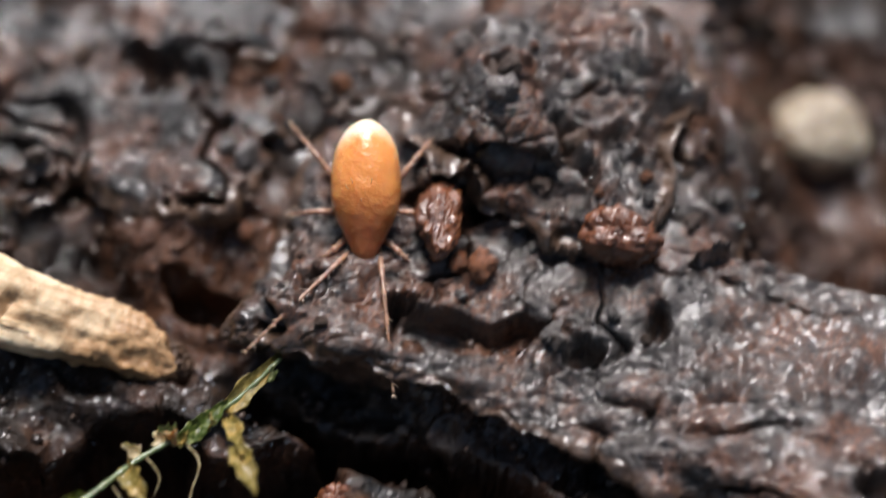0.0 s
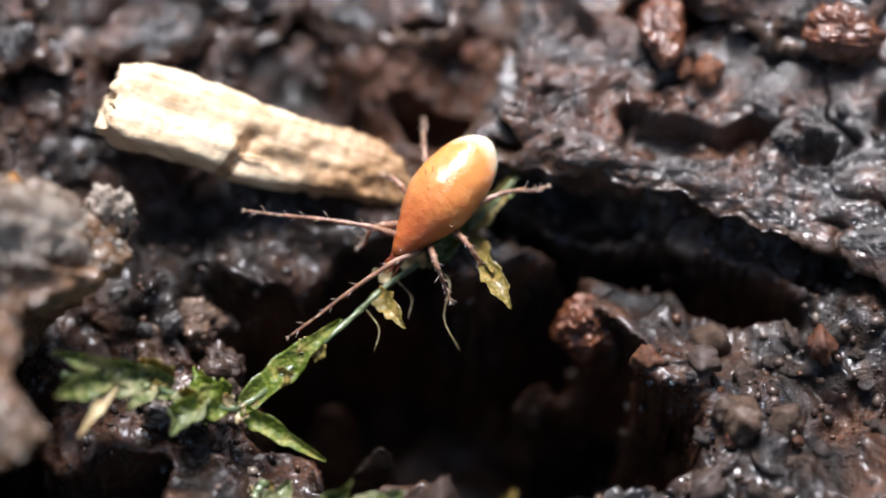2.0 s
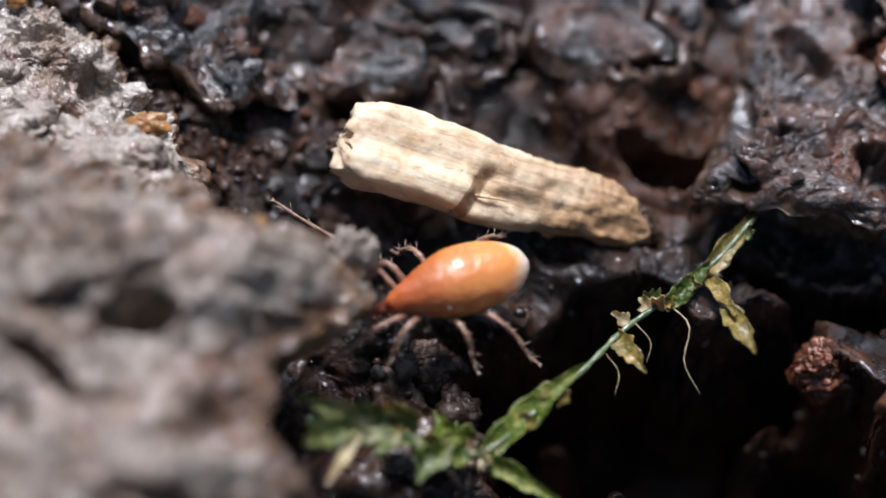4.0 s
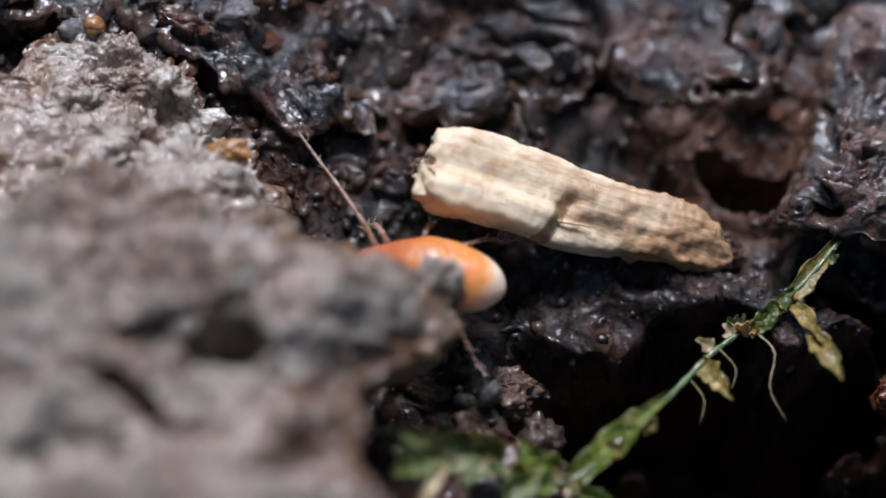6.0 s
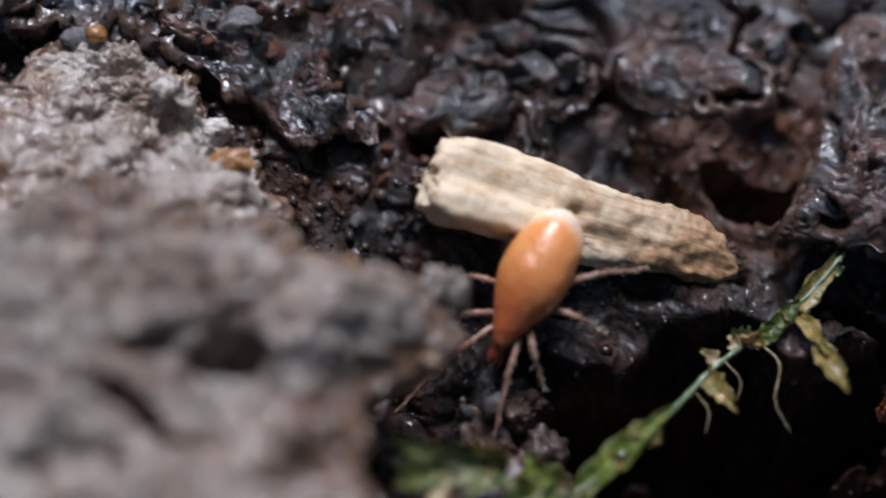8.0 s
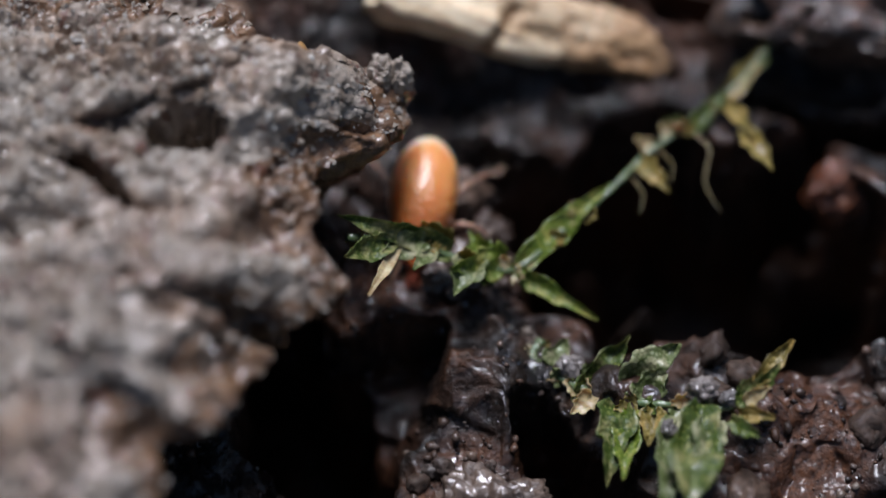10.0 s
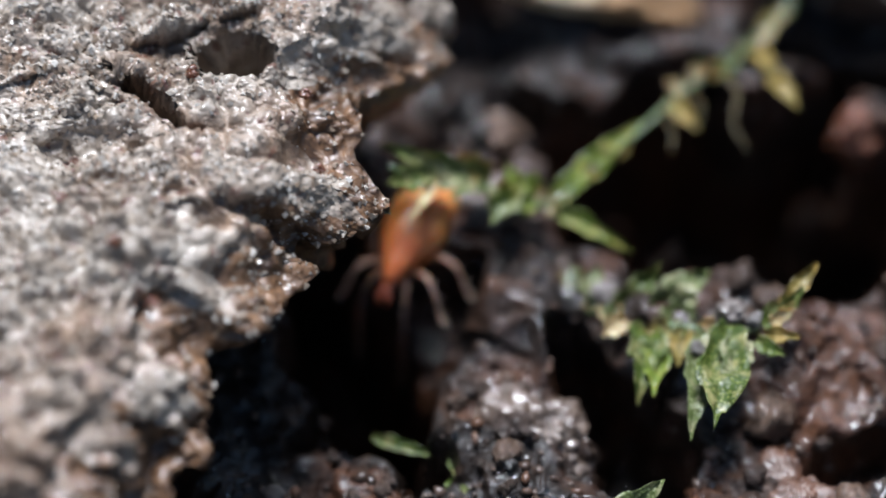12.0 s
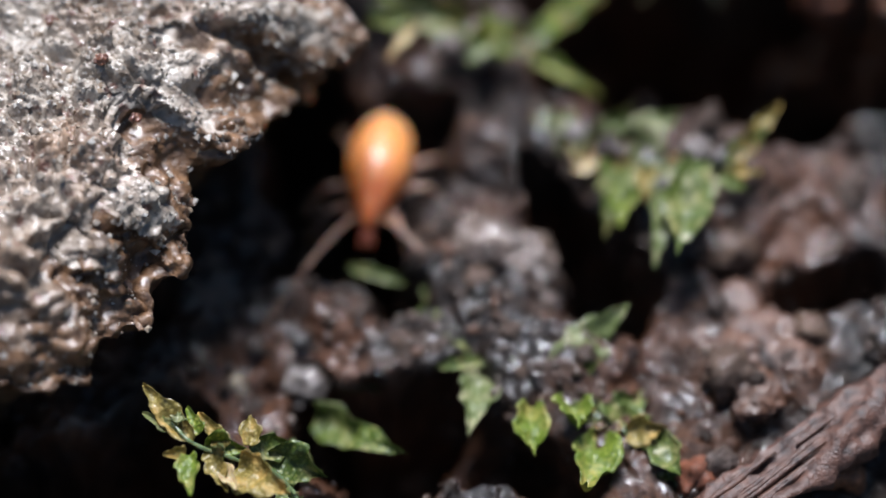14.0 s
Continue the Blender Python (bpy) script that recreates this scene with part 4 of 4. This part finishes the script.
for spot, size, seed in (((0.0, 0.98, -0.96), (0.30, 0.20, 0.18), 61), ((0.28, 0.60, -0.94), (0.20, 0.17, 0.20), 62), ((-0.25, 0.62, -0.95), (0.17, 0.15, 0.18), 63), ((0.52, -0.42, -0.98), (0.20, 0.18, 0.22), 64)):
    lump("soil_crumb", spot, size, BROWNS, "wet grey-brown soil crumb under the liverwort shoot", "soil crumb", seed, 0.36)
for x, y, size, seed in ((2.05, -2.05, 0.17, 15), (2.20, -2.38, 0.24, 71), (1.98, -2.62, 0.20, 72), (2.42, -2.62, 0.22, 73), (2.12, -2.92, 0.19, 74), (2.48, -2.20, 0.15, 75), (1.75, -2.42, 0.13, 76)):
    lump("rusty_crumb", settle(x, y, -0.04), (size, size * 1.15, size * 0.45), ROT, "soft rust-brown crumb of rotten wood", "wood crumb", seed, 0.24, "soft rotten crumbs")
for x, y, size, seed in ((-1.45, -2.30, 0.24, 77), (-1.72, -2.62, 0.16, 78), (-1.22, -2.62, 0.19, 79), (-1.55, -2.05, 0.15, 80)):
    lump("soil_crumb", (x, y, -1.05), (size, size, size * 0.8), GREYS, "wet grey crumb in the dark beside the clod", "soil crumb", seed, 0.35)
lump("rusty_crumb", (3.45, 2.95, -0.1), (0.16, 0.30, 0.16), RUST, "red-brown flake of rotten wood on the bark", "wood crumb", 17, 0.2)
for spot, size, seed in (((1.72, -0.98, -0.40), (0.13, 0.11, 0.09), 31), ((1.90, -1.06, -0.38), (0.08, 0.07, 0.06), 32), ((1.46, -1.25, -0.44), (0.06, 0.07, 0.05), 33), ((0.82, -0.62, -0.70), (0.11, 0.10, 0.08), 34)):
    lump("soil_crumb", spot, size, GREYS, "grey crumb of grit caught on the liverwort leaves", "soil crumb", seed, 0.35, "grit on the leaves")
lump("amber_flake", (-1.06, 1.06, 0.70), (0.08, 0.17, 0.12), AMBER, "amber-coloured translucent flake on the edge of the clod", "flake", 41, 0.12)
lump("amber_flake", (-1.88, 2.25, 0.22), (0.16, 0.09, 0.07), AMBER, "amber-coloured translucent flake on the edge of the clod", "flake", 42, 0.4)
lump("amber_flake", (-2.85, 3.2, 0.35), (0.08, 0.07, 0.06), AMBER, "amber-coloured translucent flake on the edge of the clod", "flake", 43, 0.12)
lump("pale_grain", (-1.72, -2.68, -1.0), (0.15, 0.13, 0.11), PALE, "pale grain in the dark below the clod", "grain", 44, 0.3)
for spot, size, seed in (((-1.79, -0.18, 1.06), 0.045, 51), ((-2.10, 0.12, 1.16), 0.05, 52), ((-2.55, -1.35, 1.28), 0.05, 53), ((-1.30, 0.05, 0.98), 0.04, 54), ((-2.30, -1.75, 1.14), 0.045, 55), ((-2.95, -0.95, 1.20), 0.05, 56), ((-1.20, -0.55, 0.92), 0.04, 57)):
    lump("rusty_crumb", spot, (size, size * 0.9, size * 0.8), RUST, "tiny red-brown crumb stuck on the soil crust", "wood crumb", seed, 0.4, "red crumbs on the clod")
lump("rusty_crumb", settle(1.75, -1.25, 0.1), (0.08, 0.08, 0.08), RUST, "tiny orange-brown crumb beside the leaves", "wood crumb", 16, 0.3)


def bark_strip():
    n, sides = 90, 26
    line = curve_points([(1.33, -4.43, -0.75), (1.88, -3.95, -0.62), (2.53, -3.45, -0.56), (3.23, -2.95, -0.5), (4.33, -2.33, -0.5)], n)
    v, faces = tube(line, np.full(n, 0.22), sides, 0.42)
    way = np.array((0.75, 0.62, 0.08))
    along = v @ way
    q = v - 0.88 * along[:, None] * way
    v = v + normals_of(v, faces[:-2]) * (0.06 * fbm(q, 0.09, 3, 0.6, 501, True) + 0.03 * fbm(v, 0.3, 2, 0.5, 511))[:, None]
    strip = tagged(new("bark_strip"), "reddish-brown fibrous strip of bark", "bark strip")
    part("body", v, faces, BARK, strip)
    rng = np.random.RandomState(17)
    for k in range(16):
        a, b = sorted(rng.randint(2, n - 2, 2))
        b = min(n - 2, max(b, a + 18))
        off = rng.uniform(-0.17, 0.17)
        lift = 0.085 * math.sqrt(1 - (off / 0.22) ** 2)
        run = line[a:b] + np.array((0.64 * off, -0.77 * off, lift)) + 0.012 * np.sin(np.linspace(0, 9, b - a))[:, None]
        part("fibre", *tube(run, 0.022 * np.sin(np.linspace(0.25, 2.9, b - a)) + 0.004, 7), BARK, strip)


bark_strip()


def crumb_kind(name, material, label, seed):
    """One crumb to be copied: an uneven lump about 1 mm across, scaled when it is laid."""
    v, faces = ball(16, 20)
    p = v + 13.1 * seed
    r = 1 + 0.20 * fbm(p, 0.9, 2, 0.55, 701 + seed, True) + 0.055 * fbm(p, 0.35, 3, 0.6, 721 + seed, True)
    v = v * r[:, None] * np.array((0.5, 0.42, 0.36))
    return tagged(part(name, v, faces, material), label, "soil crumb", "loose crumbs on the bark")


def top_of_slabs(x, y):
    """The height of the bark ridge and the rotten mass over a place, or far below where there is none."""
    best = -9.0
    for ob in BARK_TOPS:
        hit, place, _, _ = ob.ray_cast(Vector((x * MM, y * MM, 0.01)), Vector((0, 0, -1)))
        if hit:
            best = max(best, place.z / MM)
    return best


BARK_TOPS = [o for o in bpy.data.objects if o.name.startswith("crust") and not o.parent.name.startswith("soil_clod")]


def lay_crumbs():
    kinds = {"grey": [crumb_kind("soil_crumb", GREYS, "wet grey crumb of soil on the bark", k) for k in range(3)],
             "brown": [crumb_kind("soil_crumb", BROWNS, "wet dark brown crumb of humus on the bark", 5 + k) for k in range(3)],
             "rust": [crumb_kind("wood_crumb", RUSTS, "rust-coloured crumb of rotten wood on the bark", 10 + k) for k in range(2)]}
    rng = np.random.RandomState(12)
    used = set()
    # x range, y range, count, size range, kinds
    beds = [((3.0, 5.4), (-1.6, 0.85), 90, (0.10, 0.36), "brown brown brown rust"), ((-0.5, 1.0), (0.35, 1.25), 22, (0.08, 0.24), "grey brown"),
            ((-1.3, 0.9), (-3.0, -1.1), 40, (0.08, 0.30), "brown brown brown grey"), ((1.6, 3.8), (-3.6, -0.2), 44, (0.12, 0.42), "brown brown brown rust"),
            ((-0.8, 2.4), (2.75, 5.2), 30, (0.08, 0.26), "brown grey brown rust"), ((2.6, 5.6), (2.0, 5.2), 36, (0.10, 0.30), "grey brown rust"),
            ((-4.4, -1.2), (2.7, 4.4), 30, (0.10, 0.34), "brown rust grey"), ((-1.7, -0.35), (1.75, 3.2), 18, (0.06, 0.20), "grey rust brown"), ((-1.9, -0.9), (-3.0, -2.0), 16, (0.07, 0.20), "grey brown"), ((2.6, 3.6), (0.2, 1.4), 12, (0.06, 0.16), "grey brown")]
    for (x0, x1), (y0, y1), count, (small, large), names in beds:
        names = names.split()
        for k in range(count):
            x, y = rng.uniform(x0, x1), rng.uniform(y0, y1)
            size = small + (large - small) * rng.uniform() ** 2.2
            kind = kinds[names[rng.randint(len(names))]]
            ob = kind[rng.randint(len(kind))]
            z = ground_at(x, y)
            z = max(z, top_of_slabs(x, y))
            m = pose(x * MM, y * MM, (z + 0.12 * size) * MM, *rng.uniform(0, 360, 3))
            ob.scale = (size, size * rng.uniform(0.8, 1.25), size * rng.uniform(0.8, 1.2))
            if ob not in used:
                used.add(ob)
                ob.matrix_basis = m @ Matrix.Diagonal((*ob.scale, 1))
            else:
                copy_thing(ob, m)


def scatter_grit():
    """Loose grit on the bark, too fine to count, as one mesh."""
    rng = np.random.RandomState(4)
    ico = [(0, 0, 1), (0.894, 0, 0.447), (0.276, 0.851, 0.447), (-0.724, 0.526, 0.447), (-0.724, -0.526, 0.447), (0.276, -0.851, 0.447),
           (0.724, 0.526, -0.447), (-0.276, 0.851, -0.447), (-0.894, 0, -0.447), (-0.276, -0.851, -0.447), (0.724, -0.526, -0.447), (0, 0, -1)]
    tri = [(0, 1, 2), (0, 2, 3), (0, 3, 4), (0, 4, 5), (0, 5, 1), (1, 6, 2), (2, 7, 3), (3, 8, 4), (4, 9, 5), (5, 10, 1), (2, 6, 7), (3, 7, 8), (4, 8, 9), (5, 9, 10), (1, 10, 6), (6, 11, 7), (7, 11, 8), (8, 11, 9), (9, 11, 10), (10, 11, 6)]
    count = 15000
    x, y = rng.uniform(-4.5, 7.5, count), rng.uniform(-4.5, 6.0, count)
    keep = value_noise(np.stack([x / 0.6, y / 0.6, 0 * x], 1), 9) > rng.uniform(-0.9, 0.9, count)
    x, y = x[keep], y[keep]
    z = ground_height(x, y) + ground_relief(x, y)
    size = 0.012 + 0.045 * rng.uniform(0, 1, len(x)) ** 3
    base = np.array(ico)
    v = (base[None] * rng.uniform(0.6, 1.3, (len(x), 12, 1))) * size[:, None, None] * rng.uniform(0.6, 1.3, (len(x), 1, 3))
    v = v + np.stack([x, y, z + 0.3 * size], 1)[:, None]
    faces = (np.array(tri)[None] + 12 * np.arange(len(x))[:, None, None]).reshape(-1, 3).tolist()
    n = Nodes("grit")
    colour = n.ramp(n.chance("island"), (0.0, (0.014, 0.009, 0.007)), (0.45, (0.05, 0.031, 0.022)), (0.7, (0.085, 0.062, 0.05)), (0.85, (0.075, 0.032, 0.015)), (1.0, (0.16, 0.13, 0.105)))
    n.put(Base_Color=colour, Roughness=0.3)
    n.bump((n.noise(0.02, 3), 0.006, 0.8))
    tagged(part("grit", v.reshape(-1, 3), faces, n.mat), "loose wet grit and crumbs on the bark", "grit", kind="stuff")


lay_crumbs()
scatter_grit()


def grit_on_clod():
    """Fine quartz grit stuck on the clod's crust, as one mesh."""
    rng = np.random.RandomState(6)
    spots = CLOD_TOP[rng.randint(0, len(CLOD_TOP), 30000)]
    spots = spots[(spots[:, 0] > -4.0) & (value_noise(spots / 0.35, 23) > rng.uniform(-1.0, 0.6, len(spots)))]
    size = 0.008 + 0.028 * rng.uniform(0, 1, len(spots)) ** 3
    corners = np.array([(1, 0, 0), (-1, 0, 0), (0, 1, 0), (0, -1, 0), (0, 0, 1), (0, 0, -1)], float)
    tri = np.array([(0, 2, 4), (2, 1, 4), (1, 3, 4), (3, 0, 4), (2, 0, 5), (1, 2, 5), (3, 1, 5), (0, 3, 5)])
    v = corners[None] * rng.uniform(0.5, 1.3, (len(spots), 6, 1)) + rng.uniform(-0.3, 0.3, (len(spots), 6, 3))
    v = v * size[:, None, None] + spots[:, None]
    faces = (tri[None] + 6 * np.arange(len(spots))[:, None, None]).reshape(-1, 3).tolist()
    n = Nodes("quartz_grit")
    n.put(Base_Color=n.ramp(n.chance("island"), (0.0, (0.22, 0.16, 0.11)), (0.35, (0.30, 0.25, 0.20)), (0.8, (0.40, 0.36, 0.315)), (1.0, (0.50, 0.47, 0.43))), Roughness=0.12)
    ob = new("grit", mesh_of("grit", v.reshape(-1, 3), faces, n.mat, False))
    tagged(ob, "fine pale quartz grit stuck in the soil crust", "grit", kind="stuff")


grit_on_clod()


def water_beads():
    """Tiny clear beads added to give the wet bark its point glints, as one mesh."""
    rng = np.random.RandomState(9)
    one, quads = ball(6, 8)
    x, y = rng.uniform(-4.5, 6.0, 20000), rng.uniform(-3.8, 5.4, 20000)
    keep = value_noise(np.stack([x / 0.5, y / 0.5, 0 * x + 3], 1), 19) > rng.uniform(-0.6, 1.0, len(x)) - 0.25 * step(y, 1.8, 2.6)
    x, y = x[keep], y[keep]
    z = ground_height(x, y) + ground_relief(x, y)
    z = np.array([max(c, top_of_slabs(a, b)) for a, b, c in zip(x, y, z)])
    size = 0.007 + 0.018 * rng.uniform(0, 1, len(x)) ** 2.5
    v = (one[None] * size[:, None, None] * np.array((1.0, 1.0, 0.5)) + np.stack([x, y, z + 0.2 * size], 1)[:, None]).reshape(-1, 3)
    faces = [tuple(i + len(one) * k for i in f) for k in range(len(x)) for f in quads]
    n = Nodes("glint_bead")
    n.put(Base_Color=(0.95, 0.95, 0.95), Roughness=0.05, IOR=1.33, Transmission_Weight=1.0)
    tagged(part("water_beads", v, faces, n.mat), "tiny clear beads added on the wet bark for its point glints", "water beads", kind="stuff")


water_beads()


# ---- the mite ----
def build_mite():
    mite = tagged(new("mite"), "glossy orange mite with a pale rear and long front legs", "mite")
    v, faces = ball(40, 48)
    # x across, y forward (head at +y), z up
    v = np.stack([v[:, 0], v[:, 2], v[:, 1]], 1)
    faces = [f[::-1] for f in faces]
    t = v[:, 1]
    wide = 0.248 * (1 - 0.42 * step(t, 0.0, 1.05) - 0.05 * t)
    high = 0.235 * (1 - 0.36 * step(t, 0.0, 1.0))
    # the rear is blunt and broad, the front drawn out
    swell = np.where(t < 0, np.sqrt(np.clip(1 - np.abs(t) ** 2.4, 0, 1)) / np.sqrt(np.clip(1 - t * t, 1e-3, 1)), 1.0)
    swell = np.minimum(swell, 1.35)
    body = np.stack([v[:, 0] * wide * swell, t * 0.53, v[:, 2] * high * swell - 0.03 * (t > 0) * t], 1)
    body[:, 2] = np.where(body[:, 2] < -0.12, -0.12 + 0.45 * (body[:, 2] + 0.12), body[:, 2])
    body += 0.007 * normals_of(body, faces[:-2]) * fbm(body, 0.14, 2, seed=601)[:, None]
    trunk = part("body", body, faces, SKIN, mite)
    rng = np.random.RandomState(3)
    for k in range(13):
        i = rng.randint(len(body))
        n = body[i] / np.linalg.norm(body[i])
        if n[2] > -0.1 and n[1] > -0.75:
            tip = body[i] + 0.040 * (n + np.array((0, -0.7, 0.2)))
            part("bristle", *tube([body[i], 0.5 * (body[i] + tip) + 0.012 * n, tip], (0.0035, 0.003, 0.001), 5), HAIR, trunk)
    head, hf = ball(14, 18)
    slim = 1 - 0.62 * step(head[:, 2], -0.6, 1.0)
    head = np.stack([head[:, 0] * 0.125 * slim, head[:, 2] * 0.19 + 0.42, head[:, 1] * 0.095 * slim - 0.075], 1)
    part("head", head, [f[::-1] for f in hf], MOUTH, mite, "dark red-brown mouthparts")
    for s in (-1, 1):
        line = curve_points([(0.03 * s, 0.53, -0.10), (0.05 * s, 0.60, -0.12), (0.035 * s, 0.65, -0.18)], 9)
        part("palp", *tube(line, np.linspace(0.014, 0.006, 9), 8), MOUTH, mite)
        part("jaw", *tube([(0.020 * s, 0.57, -0.09), (0.022 * s, 0.62, -0.10), (0.010 * s, 0.66, -0.12)], (0.012, 0.009, 0.004), 7), MOUTH, mite)

    def leg(name, hip, bends, radius, hairs=12):
        """A jointed leg: a beaded tube that starts at the hip and runs along +y."""
        line = curve_points(bends, 60)
        u = np.linspace(0, 1, 60)
        joints = 0.72 + 0.36 * np.abs(np.sin(u * math.pi * 6.0)) ** 0.5
        ob = part(name, *tube(line, radius * (1 - 0.68 * u ** 0.8) * joints, 10), LEG, mite, at=hip)
        for k in range(hairs):
            p = line[8 + (50 * k) // hairs]
            a = k * 2.4
            reach = 0.030 + 0.028 * ((k * 0.618) % 1)
            out = np.array((math.cos(a) * reach, 0.055, math.sin(a) * reach))
            part("bristle", *tube([p, p + 0.5 * out, p + out], (0.0030, 0.0024, 0.0008), 5), HAIR, ob)
        end = line[-1]
        for s in (-1, 1):
            part("claw", *tube([end, end + (0.012 * s, 0.02, -0.006), end + (0.016 * s, 0.03, -0.022)], (0.006, 0.004, 0.001), 5), HAIR, ob)
        return ob

    legs = {}
    for s in (1, -1):
        legs["feeler", s] = leg("front_leg", (0.10 * s, 0.40, -0.08), [(0, 0, 0), (0, 0.16, 0.07), (0, 0.36, 0.07), (0, 0.60, 0.03), (0, 0.84, -0.04), (0, 1.10, -0.09)], 0.025, 18)
        legs["second", s] = leg("leg", (0.14 * s, 0.32, -0.10), [(0, 0.00, 0.00), (0, 0.10, 0.07), (0, 0.19, 0.06), (0, 0.26, -0.06), (0, 0.29, -0.17), (0, 0.35, -0.22)], 0.029, 18)
        legs["third", s] = leg("leg", (0.19 * s, 0.12, -0.11), [(0, 0.00, 0.00), (0, 0.10, 0.06), (0, 0.20, 0.04), (0, 0.28, -0.08), (0, 0.31, -0.18), (0, 0.37, -0.22)], 0.028, 16)
        legs["fourth", s] = leg("leg", (0.19 * s, -0.06, -0.11), [(0, 0.00, 0.00), (0, 0.12, 0.06), (0, 0.27, 0.04), (0, 0.40, -0.06), (0, 0.46, -0.16), (0, 0.56, -0.19)], 0.028, 16)
    return mite, legs


MITE, LEGS = build_mite()

# seconds, place, nose-up tilt, heading
MITE_PATH = [
    (0, 2.911, 3.051, 0.000, -30, -176.2),
    (0.5, 2.622, 2.176, 0.000, -28, -200.1),
    (1, 2.526, 1.759, -0.100, -26, -201.1),
    (1.5, 2.083, 1.676, -0.200, -20, -213.4),
    (2, 1.847, 1.591, -0.200, -12, -220.0),
    (2.5, 1.450, 1.411, -0.200, 2, -236.9),
    (3, 1.054, 1.273, -0.200, 10, -241.8),
    (3.5, 0.634, 1.220, -0.200, 8, -245.9),
    (6, -0.494, 1.531, -0.200, 2, -284.5),
    (6.5, -0.578, 1.625, -0.200, 4, -305.0),
    (7, -0.720, 1.796, -0.200, 6, -305.0),
    (7.5, -0.294, 1.601, -0.200, 0, -270.8),
    (8, 0.187, 1.580, -0.220, -18, -209.7),
    (8.5, 0.166, 1.398, -0.300, -26, -186.8),
    (11, -0.439, 0.264, -0.620, 8, -190.7),
    (11.5, -0.476, 0.111, -0.620, 8, -207.3),
    (12, -0.567, -0.055, -0.650, 6, -203.1),
    (12.5, -0.652, -0.289, -0.700, 2, -191.9),
    (13, -0.654, -0.544, -0.720, -2, -184.1),
    (13.5, -0.674, -0.730, -0.750, -2, -186.4),
    (14, -0.686, -0.899, -0.780, 4, -187.6),
]
# seconds, turn from straight ahead and lift of the two long front legs
FEELERS = {1: [(0, -45, 26), (0.5, -46, 12), (1, -44, 13), (1.5, -34, 14), (2, -61, 11), (2.5, -56, 0), (3, -43, -12), (3.5, -60, 0), (6, -43, 10), (6.5, -38, 7), (7, -31, 5), (7.5, -47, -12), (8, -25, -12), (8.5, -26, -4), (11, -13, -84), (11.5, -65, -72), (12, -49, -76), (12.5, -29, -17), (13, -42, -3), (13.5, -74, -9), (14, -28, 1)],
           -1: [(0, 6, 26), (0.5, 11, 24), (1, 8, 13), (1.5, 8, 14), (2, -20, -1), (2.5, 9, 0), (3, 13, -12), (3.5, 8, -12), (6, 45, -2), (6.5, 42, -5), (7, 42, -7), (7.5, 16, -12), (8, 12, -12), (8.5, 28, -4), (11, 1, -80), (11.5, 17, -75), (12, 18, -74), (12.5, 54, -17), (13, 4, -62), (13.5, -11, -8), (14, 48, 1)]}


def motions():
    walk(MITE, [(t, pose(x * MM, y * MM, z * MM, tilt, 0, turn)) for t, x, y, z, tilt, turn in MITE_PATH])
    for s in (1, -1):
        ob = LEGS["feeler", s]
        hip = ob.location.copy()
        walk(ob, [(t, pose(*hip, lift, 0, turn)) for t, turn, lift in FEELERS[s]])
    # the six walking legs step in two alternating sets, and rest where the mite rests
    for name, rest, swing, phase in (("second", 48, 16, 0.0), ("third", 88, 18, 0.5), ("fourth", 142, 15, 0.0)):
        for s in (1, -1):
            ob = LEGS[name, s]
            hip = ob.location.copy()
            rows = []
            for k in range(57):
                t = 0.25 * k
                a = 2 * math.pi * (1.3 * t + phase + (0.5 if s < 0 else 0))
                busy = 1.0 if not 5.6 < t < 7.2 else 0.25
                rows.append((t, pose(*hip, 7 * busy * max(0, math.cos(a)), 0, -s * (rest + busy * swing * math.sin(a)))))
            walk(ob, rows)


motions()
